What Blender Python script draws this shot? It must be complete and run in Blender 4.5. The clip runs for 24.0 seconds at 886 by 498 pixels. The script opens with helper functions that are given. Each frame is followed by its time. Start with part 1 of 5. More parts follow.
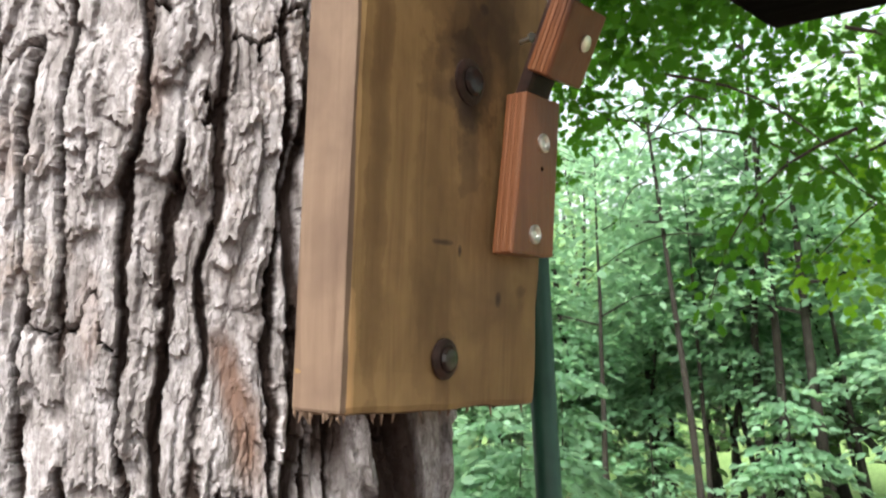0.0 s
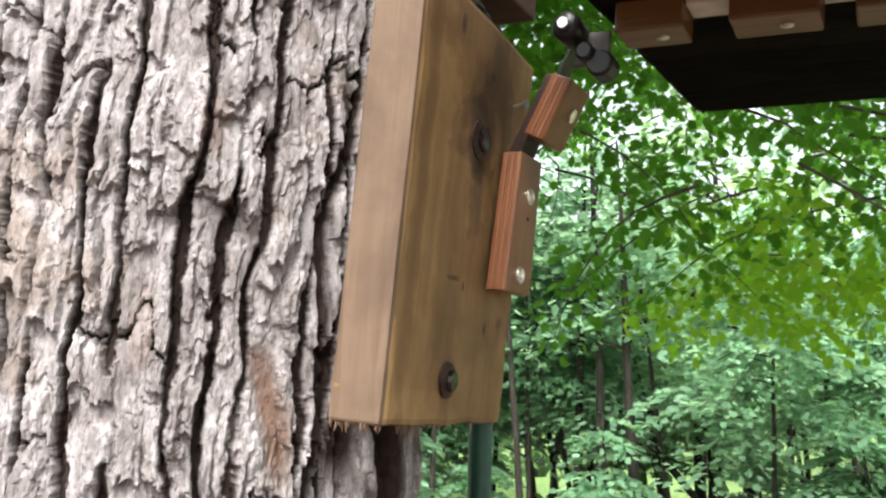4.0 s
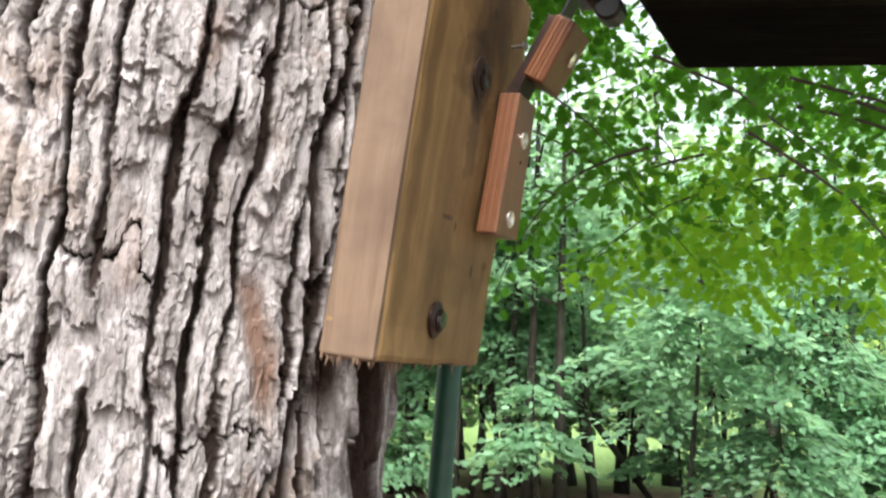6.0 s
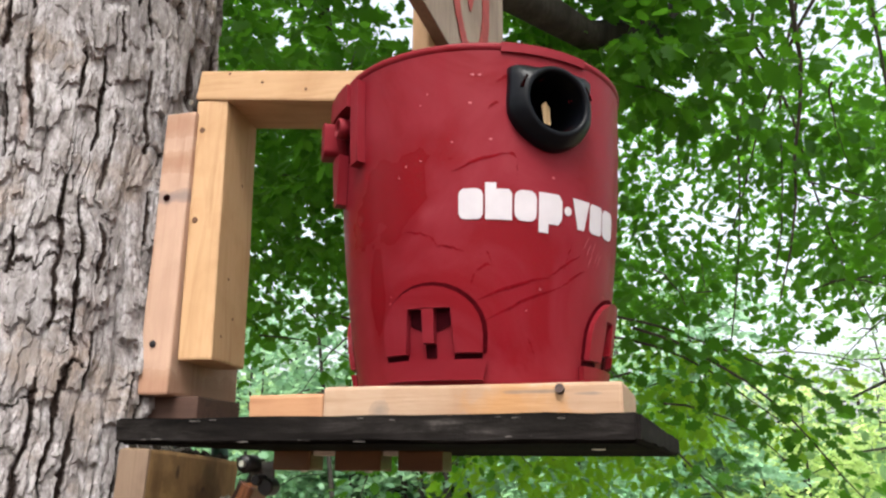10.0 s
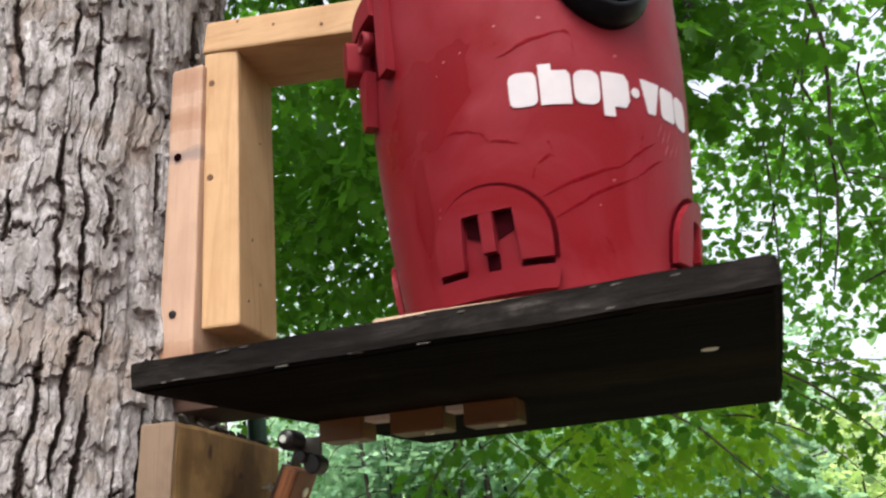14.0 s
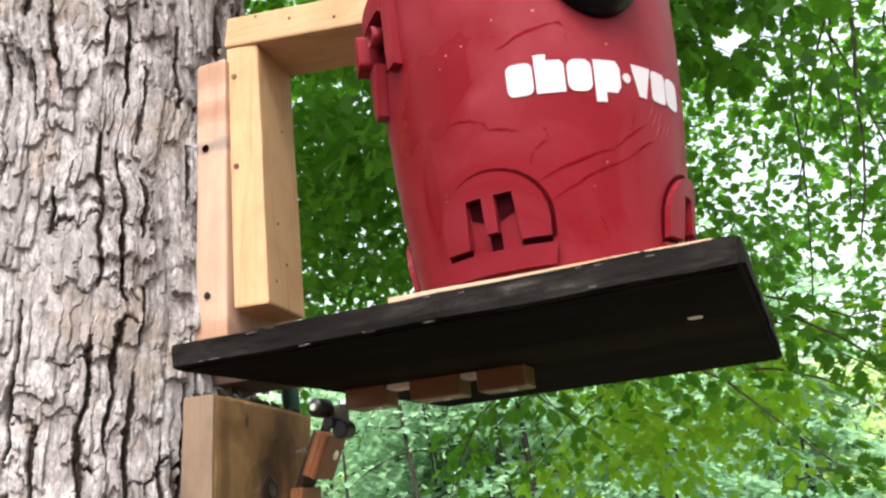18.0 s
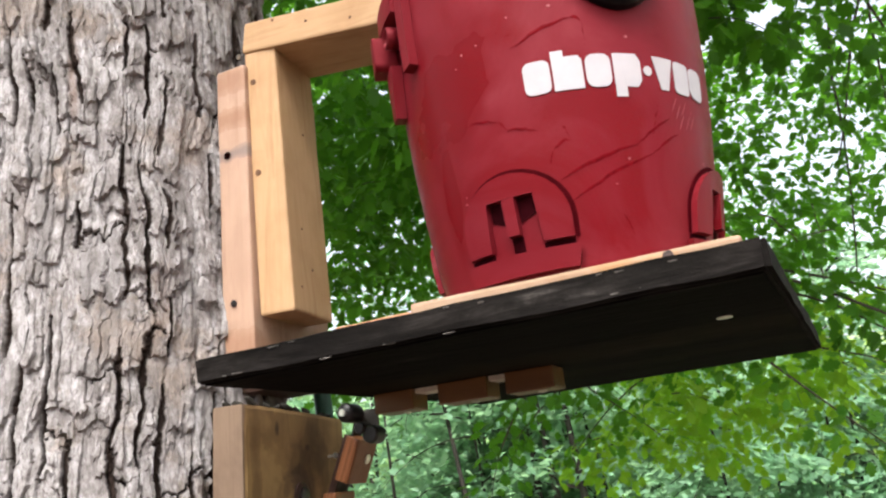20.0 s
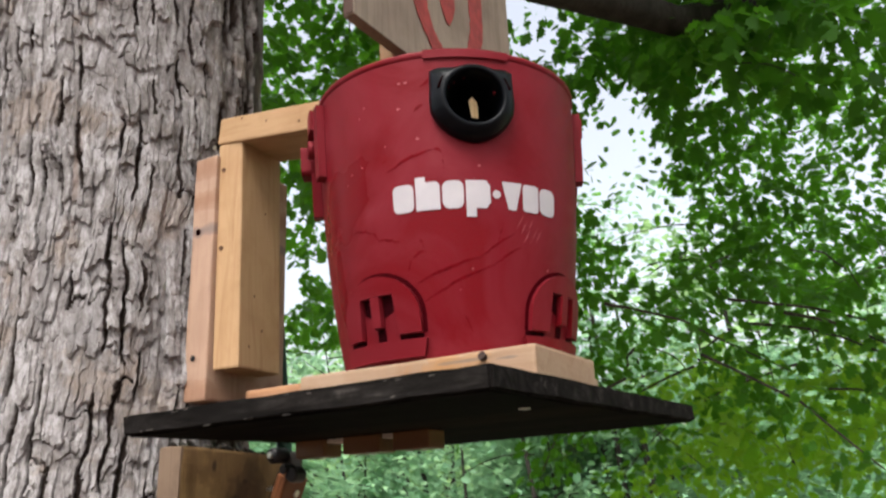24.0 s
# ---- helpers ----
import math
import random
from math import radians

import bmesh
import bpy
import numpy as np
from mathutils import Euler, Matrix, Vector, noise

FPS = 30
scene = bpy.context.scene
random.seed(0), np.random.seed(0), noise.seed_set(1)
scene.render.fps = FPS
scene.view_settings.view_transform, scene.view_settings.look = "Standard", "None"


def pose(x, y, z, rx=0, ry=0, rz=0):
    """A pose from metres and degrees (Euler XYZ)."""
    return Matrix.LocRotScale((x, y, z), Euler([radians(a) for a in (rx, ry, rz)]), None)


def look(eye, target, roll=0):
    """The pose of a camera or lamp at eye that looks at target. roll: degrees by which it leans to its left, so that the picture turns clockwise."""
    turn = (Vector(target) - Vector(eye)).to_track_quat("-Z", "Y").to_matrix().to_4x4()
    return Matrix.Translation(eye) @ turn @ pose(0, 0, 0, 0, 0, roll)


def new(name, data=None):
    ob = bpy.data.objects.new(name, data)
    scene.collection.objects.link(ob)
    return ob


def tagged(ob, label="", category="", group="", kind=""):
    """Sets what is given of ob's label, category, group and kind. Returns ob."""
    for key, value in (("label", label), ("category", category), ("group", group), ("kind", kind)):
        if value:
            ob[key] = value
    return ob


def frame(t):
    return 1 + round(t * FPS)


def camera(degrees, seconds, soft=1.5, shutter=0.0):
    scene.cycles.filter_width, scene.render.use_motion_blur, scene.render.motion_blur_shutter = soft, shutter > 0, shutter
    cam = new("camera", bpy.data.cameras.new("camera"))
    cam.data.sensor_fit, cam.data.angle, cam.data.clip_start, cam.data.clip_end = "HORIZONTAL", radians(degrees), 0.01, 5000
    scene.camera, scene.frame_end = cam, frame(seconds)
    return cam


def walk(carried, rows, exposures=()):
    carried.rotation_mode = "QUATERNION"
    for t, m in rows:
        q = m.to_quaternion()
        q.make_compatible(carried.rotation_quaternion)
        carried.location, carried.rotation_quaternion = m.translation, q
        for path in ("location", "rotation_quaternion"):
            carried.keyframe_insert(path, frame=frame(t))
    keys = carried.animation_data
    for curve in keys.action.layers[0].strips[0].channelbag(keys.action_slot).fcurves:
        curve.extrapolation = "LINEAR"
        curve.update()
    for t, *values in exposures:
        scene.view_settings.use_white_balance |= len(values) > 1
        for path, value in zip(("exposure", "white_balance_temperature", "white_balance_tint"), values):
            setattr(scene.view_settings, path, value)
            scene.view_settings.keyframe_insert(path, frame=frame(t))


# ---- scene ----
cam = camera(55.00, 24.0, soft=2.3, shutter=0.4)
PATH = [
    (0, pose(0.3444, -0.3547, 1.4902, 94.11, -0.38, 38.72)),
    (0.5, pose(0.3368, -0.3648, 1.4827, 96.61, -0.65, 37.87)),
    (1, pose(0.3335, -0.3814, 1.4879, 96.50, -0.69, 36.54)),
    (1.5, pose(0.3324, -0.3968, 1.4976, 95.25, -0.82, 35.27)),
    (2, pose(0.3338, -0.4070, 1.4980, 94.81, -0.75, 34.56)),
    (2.5, pose(0.3251, -0.4160, 1.4967, 95.06, -0.83, 33.25)),
    (4.5, pose(0.2866, -0.4778, 1.4907, 95.66, -5.28, 25.58)),
    (5, pose(0.2734, -0.4792, 1.4972, 94.65, -5.97, 23.94)),
    (5.5, pose(0.2579, -0.4741, 1.4884, 94.23, -5.77, 22.93)),
    (6, pose(0.2607, -0.4725, 1.4813, 92.88, -6.81, 23.08)),
    (6.5, pose(0.2655, -0.4793, 1.4949, 88.75, -10.34, 22.82)),
    (7, pose(0.2845, -0.5226, 1.5206, 93.23, -9.53, 21.56)),
    (7.5, pose(0.2960, -0.6132, 1.5349, 97.57, -8.19, 11.66)),
    (8, pose(0.3840, -0.6910, 1.5744, 100.79, -6.04, 11.86)),
    (8.2, pose(0.3988, -0.7111, 1.5965, 101.44, -5.62, 11.50)),
    (8.5, pose(0.4115, -0.7149, 1.6337, 102.09, -3.88, 11.54)),
    (8.8, pose(0.4256, -0.7358, 1.6271, 104.58, -2.50, 10.98)),
    (9, pose(0.4786, -0.7480, 1.6372, 104.84, -1.64, 13.12)),
    (9.5, pose(0.5624, -0.7587, 1.6575, 105.23, -0.98, 16.63)),
    (10, pose(0.5690, -0.7878, 1.6821, 105.06, -0.66, 16.53)),
    (10.5, pose(0.5638, -0.7970, 1.6912, 105.09, -0.89, 17.14)),
    (11, pose(0.5528, -0.8007, 1.6782, 105.64, -0.91, 17.61)),
    (11.5, pose(0.5617, -0.7951, 1.6842, 104.96, -0.83, 19.60)),
    (13.5, pose(0.5576, -0.7154, 1.6118, 108.21, 2.43, 20.63)),
    (14, pose(0.4990, -0.6617, 1.5945, 109.16, 3.95, 19.54)),
    (14.5, pose(0.4546, -0.6307, 1.5641, 111.38, 3.32, 17.76)),
    (15, pose(0.5093, -0.6736, 1.6069, 109.47, 3.31, 19.37)),
    (15.5, pose(0.5238, -0.6989, 1.6113, 106.69, 3.35, 19.52)),
    (16, pose(0.5063, -0.7177, 1.6143, 104.84, 3.80, 18.42)),
    (16.5, pose(0.5132, -0.7169, 1.6084, 104.47, 4.02, 19.21)),
    (17, pose(0.5210, -0.7111, 1.6066, 104.51, 4.33, 20.28)),
    (17.5, pose(0.5290, -0.7045, 1.5817, 106.37, 4.78, 21.39)),
    (18, pose(0.5382, -0.7080, 1.5915, 106.74, 5.05, 22.26)),
    (18.5, pose(0.5529, -0.7258, 1.6316, 105.73, 5.30, 22.97)),
    (20.5, pose(0.5452, -0.6921, 1.5895, 106.27, 6.36, 25.54)),
    (21, pose(0.5107, -0.7022, 1.5737, 107.45, 6.12, 22.55)),
    (21.5, pose(0.5540, -0.7193, 1.6023, 106.75, 5.14, 22.46)),
    (22, pose(0.5814, -0.6702, 1.6134, 108.54, 5.68, 25.39)),
    (22.5, pose(0.6784, -0.7287, 1.5954, 109.45, 3.52, 25.78)),
    (23, pose(0.8112, -0.7019, 1.6290, 108.65, 2.31, 31.66)),
    (23.5, pose(0.8263, -0.7200, 1.6369, 109.15, 2.71, 32.43)),
    (24, pose(0.8110, -0.7534, 1.6279, 106.80, 2.61, 30.93)),
]
walk(cam, PATH, [(0, 2.03), (5, 2.05), (6, 2.1), (7, 1.98), (8, 2.08), (9, 1.84), (10, 1.74), (11, 1.74), (14, 1.66), (15, 1.96), (16, 1.98), (17, 2.0), (18, 2.12), (21, 1.6), (22, 1.42), (23, 1.44), (24, 1.38)])

# ---- world, sun ----
Z = 1.8          # height of the frame post's foot above the ground
world = bpy.data.worlds.new("sky")
scene.world = world
world.use_nodes = True
wn = world.node_tree
sky = wn.nodes.new("ShaderNodeTexSky")
sky.sky_type, sky.sun_disc = "NISHITA", False
sky.sun_elevation, sky.sun_rotation = radians(62), radians(168)
sky.air_density, sky.dust_density, sky.ozone_density = 1.0, 6.0, 1.0
pale = wn.nodes.new("ShaderNodeHueSaturation")
pale.inputs["Saturation"].default_value = 0.38
wn.links.new(sky.outputs[0], pale.inputs["Color"])
wn.links.new(pale.outputs[0], wn.nodes["Background"].inputs[0])
wn.nodes["Background"].inputs[1].default_value = 0.15
sun = bpy.data.lights.new("sun", "SUN")
sun.energy, sun.angle, sun.color = 2.0, radians(25), (1.0, 0.98, 0.95)
sun_ob = new("sun", sun)
sun_ob.matrix_world = look((1.8, -7.0, 15), (0.3, 0.0, Z))


# ---- materials ----
def material(name, rough=0.7, metal=0.0, spec=0.3):
    m = bpy.data.materials.new(name)
    m.use_nodes = True
    t = m.node_tree
    b = t.nodes["Principled BSDF"]
    b.inputs["Roughness"].default_value = rough
    b.inputs["Metallic"].default_value = metal
    b.inputs["Specular IOR Level"].default_value = spec
    return m, t, b


def node(t, kind, **inputs):
    n = t.nodes.new(kind)
    for k, v in inputs.items():
        n.inputs[k.replace("_", " ")].default_value = v
    return n


def coords(t, scale=(1, 1, 1), kind="Object"):
    c = t.nodes.new("ShaderNodeTexCoord")
    m = t.nodes.new("ShaderNodeMapping")
    m.inputs["Scale"].default_value = scale
    t.links.new(c.outputs[kind], m.inputs["Vector"])
    return m.outputs[0]


def ramp(t, fac, stops):
    r = t.nodes.new("ShaderNodeValToRGB")
    e = r.color_ramp.elements
    while len(e) < len(stops):
        e.new(0.5)
    for x, (p, c) in zip(e, stops):
        x.position, x.color = p, (*c, 1)
    t.links.new(fac, r.inputs[0])
    return r.outputs[0]


def mix(t, fac, a, b, how="MIX"):
    n = t.nodes.new("ShaderNodeMix")
    n.data_type, n.blend_type = "RGBA", how
    for s, v in ((n.inputs[0], fac), (n.inputs[6], a), (n.inputs[7], b)):
        if isinstance(v, (int, float)):
            s.default_value = v
        elif isinstance(v, tuple):
            s.default_value = (*v, 1)
        else:
            t.links.new(v, s)
    return n.outputs[2]


def noise_tex(t, vec, scale, detail=4.0, rough=0.55, distortion=0.0):
    n = node(t, "ShaderNodeTexNoise", Scale=scale, Detail=detail, Roughness=rough, Distortion=distortion)
    t.links.new(vec, n.inputs["Vector"])
    return n.outputs[0]


def bump(t, b, height, strength, dist):
    n = node(t, "ShaderNodeBump", Strength=strength, Distance=dist)
    t.links.new(height, n.inputs["Height"])
    t.links.new(n.outputs[0], b.inputs["Normal"])


def wood(name, axis, light, dark, stain, rough=0.65, stain_amount=0.5, knots=0.6):
    m, t, b = material(name, rough)
    s = [1.0, 1.0, 1.0]
    s["xyz".index(axis)] = 0.07
    v = coords(t, s)
    g = noise_tex(t, v, 70, 5, 0.6, 0.6)
    fine = noise_tex(t, v, 420, 3, 0.6)
    wide = noise_tex(t, coords(t), 13, 4, 0.6, 0.4)
    c = ramp(t, g, [(0.3, dark), (0.5, light), (0.72, tuple(0.5 * (p + q) for p, q in zip(light, dark)))])
    c = mix(t, ramp(t, wide, [(0.45, (0, 0, 0)), (0.75, (stain_amount,) * 3)]), c, stain)
    vo = node(t, "ShaderNodeTexVoronoi", Scale=9.0)
    sv = [1.6, 1.6, 1.6]
    sv["xyz".index(axis)] = 0.8
    t.links.new(coords(t, sv), vo.inputs["Vector"])
    c = mix(t, ramp(t, vo.outputs["Distance"], [(0.0, (knots,) * 3), (0.075, (knots * 0.6,) * 3), (0.11, (0, 0, 0))]), c, tuple(0.35 * q for q in dark))
    t.links.new(c, b.inputs["Base Color"])
    bump(t, b, mix(t, 0.4, g, fine), 0.35, 0.002)
    return m


def plain(name, col, rough=0.5, metal=0.0, var=0.35, scale=40, relief=0.15, spec=0.3):
    m, t, b = material(name, rough, metal, spec)
    v = coords(t)
    n = noise_tex(t, v, scale, 5, 0.6)
    t.links.new(ramp(t, n, [(0.3, tuple(c * (1 - var) for c in col)), (0.7, tuple(min(1, c * (1 + var)) for c in col))]), b.inputs["Base Color"])
    bump(t, b, noise_tex(t, v, scale * 6, 3), relief, 0.001)
    return m


PINE = wood("pale_pine", "z", (0.40, 0.247, 0.130), (0.31, 0.178, 0.086), (0.26, 0.135, 0.055), 0.65, 0.6)
PINE_X = wood("pale_pine_beam", "x", (0.40, 0.247, 0.130), (0.31, 0.178, 0.086), (0.26, 0.135, 0.055), 0.65, 0.6)
BROWN_EDGE = wood("weathered_plank_edge", "z", (0.160, 0.108, 0.072), (0.105, 0.066, 0.043), (0.060, 0.036, 0.026), 0.75, 0.8, 0.3)
PINK = wood("pinkish_fir", "z", (0.38, 0.245, 0.175), (0.29, 0.175, 0.12), (0.18, 0.10, 0.07), 0.65, 0.4, 0.9)
BROWN = wood("weathered_brown_plank", "z", (0.205, 0.127, 0.052), (0.138, 0.080, 0.032), (0.085, 0.046, 0.019), 0.7, 0.85, 0.5)
BASE = wood("honey_pine", "x", (0.34, 0.228, 0.152), (0.265, 0.162, 0.100), (0.24, 0.13, 0.07), 0.6, 0.7, 0.1)
DARKWOOD = wood("dark_brown_wood", "x", (0.060, 0.030, 0.020), (0.035, 0.017, 0.012), (0.02, 0.01, 0.008), 0.75, 0.4, 0.0)
REDDISH = wood("reddish_offcut", "x", (0.36, 0.185, 0.095), (0.27, 0.125, 0.06), (0.19, 0.08, 0.04), 0.65, 0.4, 0.2)
SIGNWOOD = wood("grey_plywood", "z", (0.27, 0.208, 0.160), (0.185, 0.138, 0.104), (0.11, 0.066, 0.048), 0.7, 0.5, 0.3)
PLY = wood("pale_chip", "z", (0.66, 0.47, 0.26), (0.45, 0.29, 0.14), (0.3, 0.18, 0.08), 0.7, 0.3, 0.0)
LAM = wood("varnished_hardwood", "z", (0.15, 0.056, 0.020), (0.10, 0.034, 0.012), (0.06, 0.018, 0.008), 0.4, 0.4, 0.0)
LAM_X = wood("orange_hardwood", "x", (0.12, 0.056, 0.018), (0.078, 0.033, 0.010), (0.042, 0.017, 0.006), 0.35, 0.4, 0.0)
LAM_EDGE = wood("laminated_edge", "z", (0.165, 0.072, 0.034), (0.115, 0.045, 0.019), (0.2, 0.06, 0.025), 0.45, 0.3, 0.0)


def spots(m, colour, places, along_x=False):
    """Stains with a place, a size along y (or x) and z, and a strength, on a board's own axes."""
    t = m.node_tree
    b = t.nodes["Principled BSDF"]
    old = b.inputs["Base Color"].links[0].from_socket
    wob = noise_tex(t, coords(t), 45, 4, 0.6)
    for y, z, ry, rz, amount in places:
        n = t.nodes.new("ShaderNodeMapping")
        n.inputs["Location"].default_value = (-y / ry, 0, -z / rz) if along_x else (0, -y / ry, -z / rz)
        n.inputs["Scale"].default_value = (1 / ry, 0, 1 / rz) if along_x else (0, 1 / ry, 1 / rz)
        c = t.nodes.new("ShaderNodeTexCoord")
        t.links.new(c.outputs["Object"], n.inputs["Vector"])
        ln = t.nodes.new("ShaderNodeVectorMath")
        ln.operation = "LENGTH"
        t.links.new(n.outputs[0], ln.inputs[0])
        ad = t.nodes.new("ShaderNodeMath")
        ad.operation = "MULTIPLY_ADD"
        t.links.new(wob, ad.inputs[0])
        ad.inputs[1].default_value = 0.9
        t.links.new(ln.outputs["Value"], ad.inputs[2])
        old = mix(t, ramp(t, ad.outputs[0], [(0.62, (amount,) * 3), (0.95, (amount * 0.45,) * 3), (1.0, (0, 0, 0))]), old, colour)
    t.links.new(old, b.inputs["Base Color"])


spots(BROWN, (0.070, 0.036, 0.012), [(0.12, 0.245, 0.15, 0.18, 0.6), (0.020, 0.16, 0.016, 0.4, 0.6), (0.07, 0.10, 0.04, 0.2, 0.4), (0.15, 0.02, 0.05, 0.1, 0.3)])
spots(BROWN, (0.020, 0.009, 0.005), [(0.094, 0.190, 0.055, 0.075, 0.55), (0.095, 0.183, 0.034, 0.05, 0.9), (0.122, 0.215, 0.05, 0.09, 0.6), (0.097, 0.142, 0.022, 0.06, 0.5),
                                     (0.133, 0.057, 0.007, 0.010, 0.9), (0.093, 0.084, 0.004, 0.007, 0.9), (0.076, 0.088, 0.020, 0.0035, 0.8), (0.158, 0.062, 0.012, 0.008, 0.35), (0.080, 0.028, 0.024, 0.02, 0.5), (0.055, 0.245, 0.008, 0.012, 0.8), (0.110, 0.228, 0.010, 0.006, 0.8)])
spots(BROWN, (0.36, 0.215, 0.095), [(0.005, 0.020, 0.0065, 0.075, 0.8)])
spots(BASE, (0.33, 0.155, 0.048), [(0.175, 0.012, 0.085, 0.05, 0.75), (0.215, 0.004, 0.05, 0.014, 0.5)], True)
spots(BASE, (0.15, 0.115, 0.095), [(0.053, 0.012, 0.020, 0.016, 0.7), (0.190, 0.026, 0.05, 0.0035, 0.8), (0.235, 0.024, 0.022, 0.0025, 0.8)], True)
spots(PINK, (0.20, 0.085, 0.04), [(0.0, 0.228, 9, 0.026, 0.55), (0.0, 0.275, 9, 0.03, 0.5), (0.0, -0.03, 9, 0.04, 0.5)])
spots(PINK, (0.11, 0.095, 0.105), [(0.0, 0.186, 9, 0.016, 0.6)])
KNOT = plain("brown_knot", (0.085, 0.038, 0.016), 0.7, 0.0, 0.4, 200, 0.2)
RUST = plain("rusty_iron", (0.022, 0.010, 0.007), 0.5, 0.3, 0.6, 120, 0.4)
BOLT = plain("dark_bolt", (0.012, 0.007, 0.006), 0.22, 0.4, 0.5, 120, 0.3, 0.6)
STEEL = plain("zinc_steel", (0.55, 0.55, 0.50), 0.3, 0.9, 0.3, 150)
CREAM = plain("cream_plastic", (0.46, 0.43, 0.36), 0.45)
DULL = plain("dull_grey_plastic", (0.085, 0.08, 0.072), 0.5)
BLACKMETAL = plain("dark_metal", (0.012, 0.011, 0.012), 0.4, 0.2)
REDPAINT = plain("red_paint", (0.27, 0.038, 0.034), 0.6, 0.0, 0.35, 60, 0.3)
GREENPOLE = plain("green_coated_steel", (0.012, 0.046, 0.028), 0.45, 0.0, 0.25, 25)
PINKSPECK = plain("pale_speck", (0.28, 0.07, 0.08), 0.6)
WHITE = plain("white_print", (0.40, 0.37, 0.385), 0.45, 0.0, 0.08, 30, 0.05)
BLACKPLASTIC = plain("black_plastic", (0.0025, 0.003, 0.0045), 0.34, 0.0, 0.4, 30, 0.2, 0.10)
# dark colours that stand for the shade inside holes and slots
HOLE = plain("dark_recess", (0.005, 0.001, 0.001), 0.9, spec=0.0)
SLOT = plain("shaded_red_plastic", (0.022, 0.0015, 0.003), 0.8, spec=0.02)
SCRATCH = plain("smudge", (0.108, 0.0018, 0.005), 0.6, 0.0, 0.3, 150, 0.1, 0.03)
# dark red that paints the shade of the arch groove and lever hollow
RECESS_SHADE = plain("recess_shade", (0.040, 0.0012, 0.003), 0.8, spec=0.02)


def red_plastic():
    m, t, b = material("red_plastic", 0.4, 0.0, 0.09)
    v = coords(t)
    n1 = noise_tex(t, v, 8, 6, 0.6, 0.8)
    n2 = noise_tex(t, v, 130, 4, 0.65)
    n3 = noise_tex(t, coords(t, (1, 1, 0.25)), 28, 5, 0.6, 0.5)
    c = ramp(t, n1, [(0.40, (0.130, 0.0045, 0.008)), (0.47, (0.143, 0.0085, 0.0135)), (0.60, (0.155, 0.0125, 0.019)), (0.8, (0.172, 0.024, 0.030))])
    c = mix(t, ramp(t, n3, [(0.50, (0, 0, 0)), (0.70, (0.5,) * 3)]), c, (0.142, 0.004, 0.010))
    c = mix(t, ramp(t, n2, [(0.66, (0, 0, 0)), (0.78, (0.5,) * 3)]), c, (0.085, 0.004, 0.006))
    at = t.nodes.new("ShaderNodeAttribute")
    at.attribute_name = "clean"
    fresh = ramp(t, at.outputs["Fac"], [(0.25, (0, 0, 0)), (0.75, (0.95,) * 3)])
    c = mix(t, fresh, c, (0.120, 0.0016, 0.0042))
    t.links.new(c, b.inputs["Base Color"])
    t.links.new(mix(t, fresh, ramp(t, n1, [(0.40, (0.36,) * 3), (0.6, (0.55,) * 3)]), (0.24, 0.24, 0.24)), b.inputs["Roughness"])
    bump(t, b, noise_tex(t, v, 380, 2), 0.06, 0.001)
    return m


RED = red_plastic()


def black_paint():
    m, t, b = material("weathered_black_paint", 0.8, 0.0, 0.02)
    v = coords(t, (0.15, 1, 1))
    n1 = noise_tex(t, v, 60, 6, 0.65, 0.5)
    n2 = noise_tex(t, coords(t), 22, 5, 0.6)
    c = ramp(t, n1, [(0.35, (0.0016, 0.0013, 0.0012)), (0.60, (0.0036, 0.003, 0.0026)), (0.68, (0.012, 0.0105, 0.009)), (0.76, (0.10, 0.09, 0.075))])
    c = mix(t, ramp(t, n2, [(0.5, (0, 0, 0)), (0.8, (0.3,) * 3)]), c, (0.011, 0.009, 0.005))
    t.links.new(c, b.inputs["Base Color"])
    bump(t, b, n1, 0.6, 0.003)
    return m


BLACK = black_paint()
spots(BLACK, (0.022, 0.018, 0.010), [(0.0, 0.0, 0.10, 9, 0.4), (0.13, 0.0, 0.05, 9, 0.25)])
GREYCHIP = plain("grey_bare_wood", (0.07, 0.063, 0.057), 0.9, 0.0, 0.5, 200)


def worn_edge():
    m, t, b = material("worn_black_edge", 0.8, 0.0, 0.04)
    v = coords(t, (0.10, 1, 1))
    n1 = noise_tex(t, v, 75, 6, 0.7, 0.4)
    n2 = noise_tex(t, coords(t), 30, 6, 0.65)
    c = ramp(t, n1, [(0.34, (0.003, 0.0026, 0.0023)), (0.5, (0.009, 0.0075, 0.0068)), (0.62, (0.022, 0.019, 0.0175)), (0.74, (0.10, 0.088, 0.08))])
    c = mix(t, ramp(t, n2, [(0.45, (0, 0, 0)), (0.62, (0.75,) * 3)]), c, (0.006, 0.005, 0.0045))
    t.links.new(c, b.inputs["Base Color"])
    bump(t, b, mix(t, 0.5, n1, n2), 0.9, 0.003)
    return m


BLACK_EDGE = worn_edge()


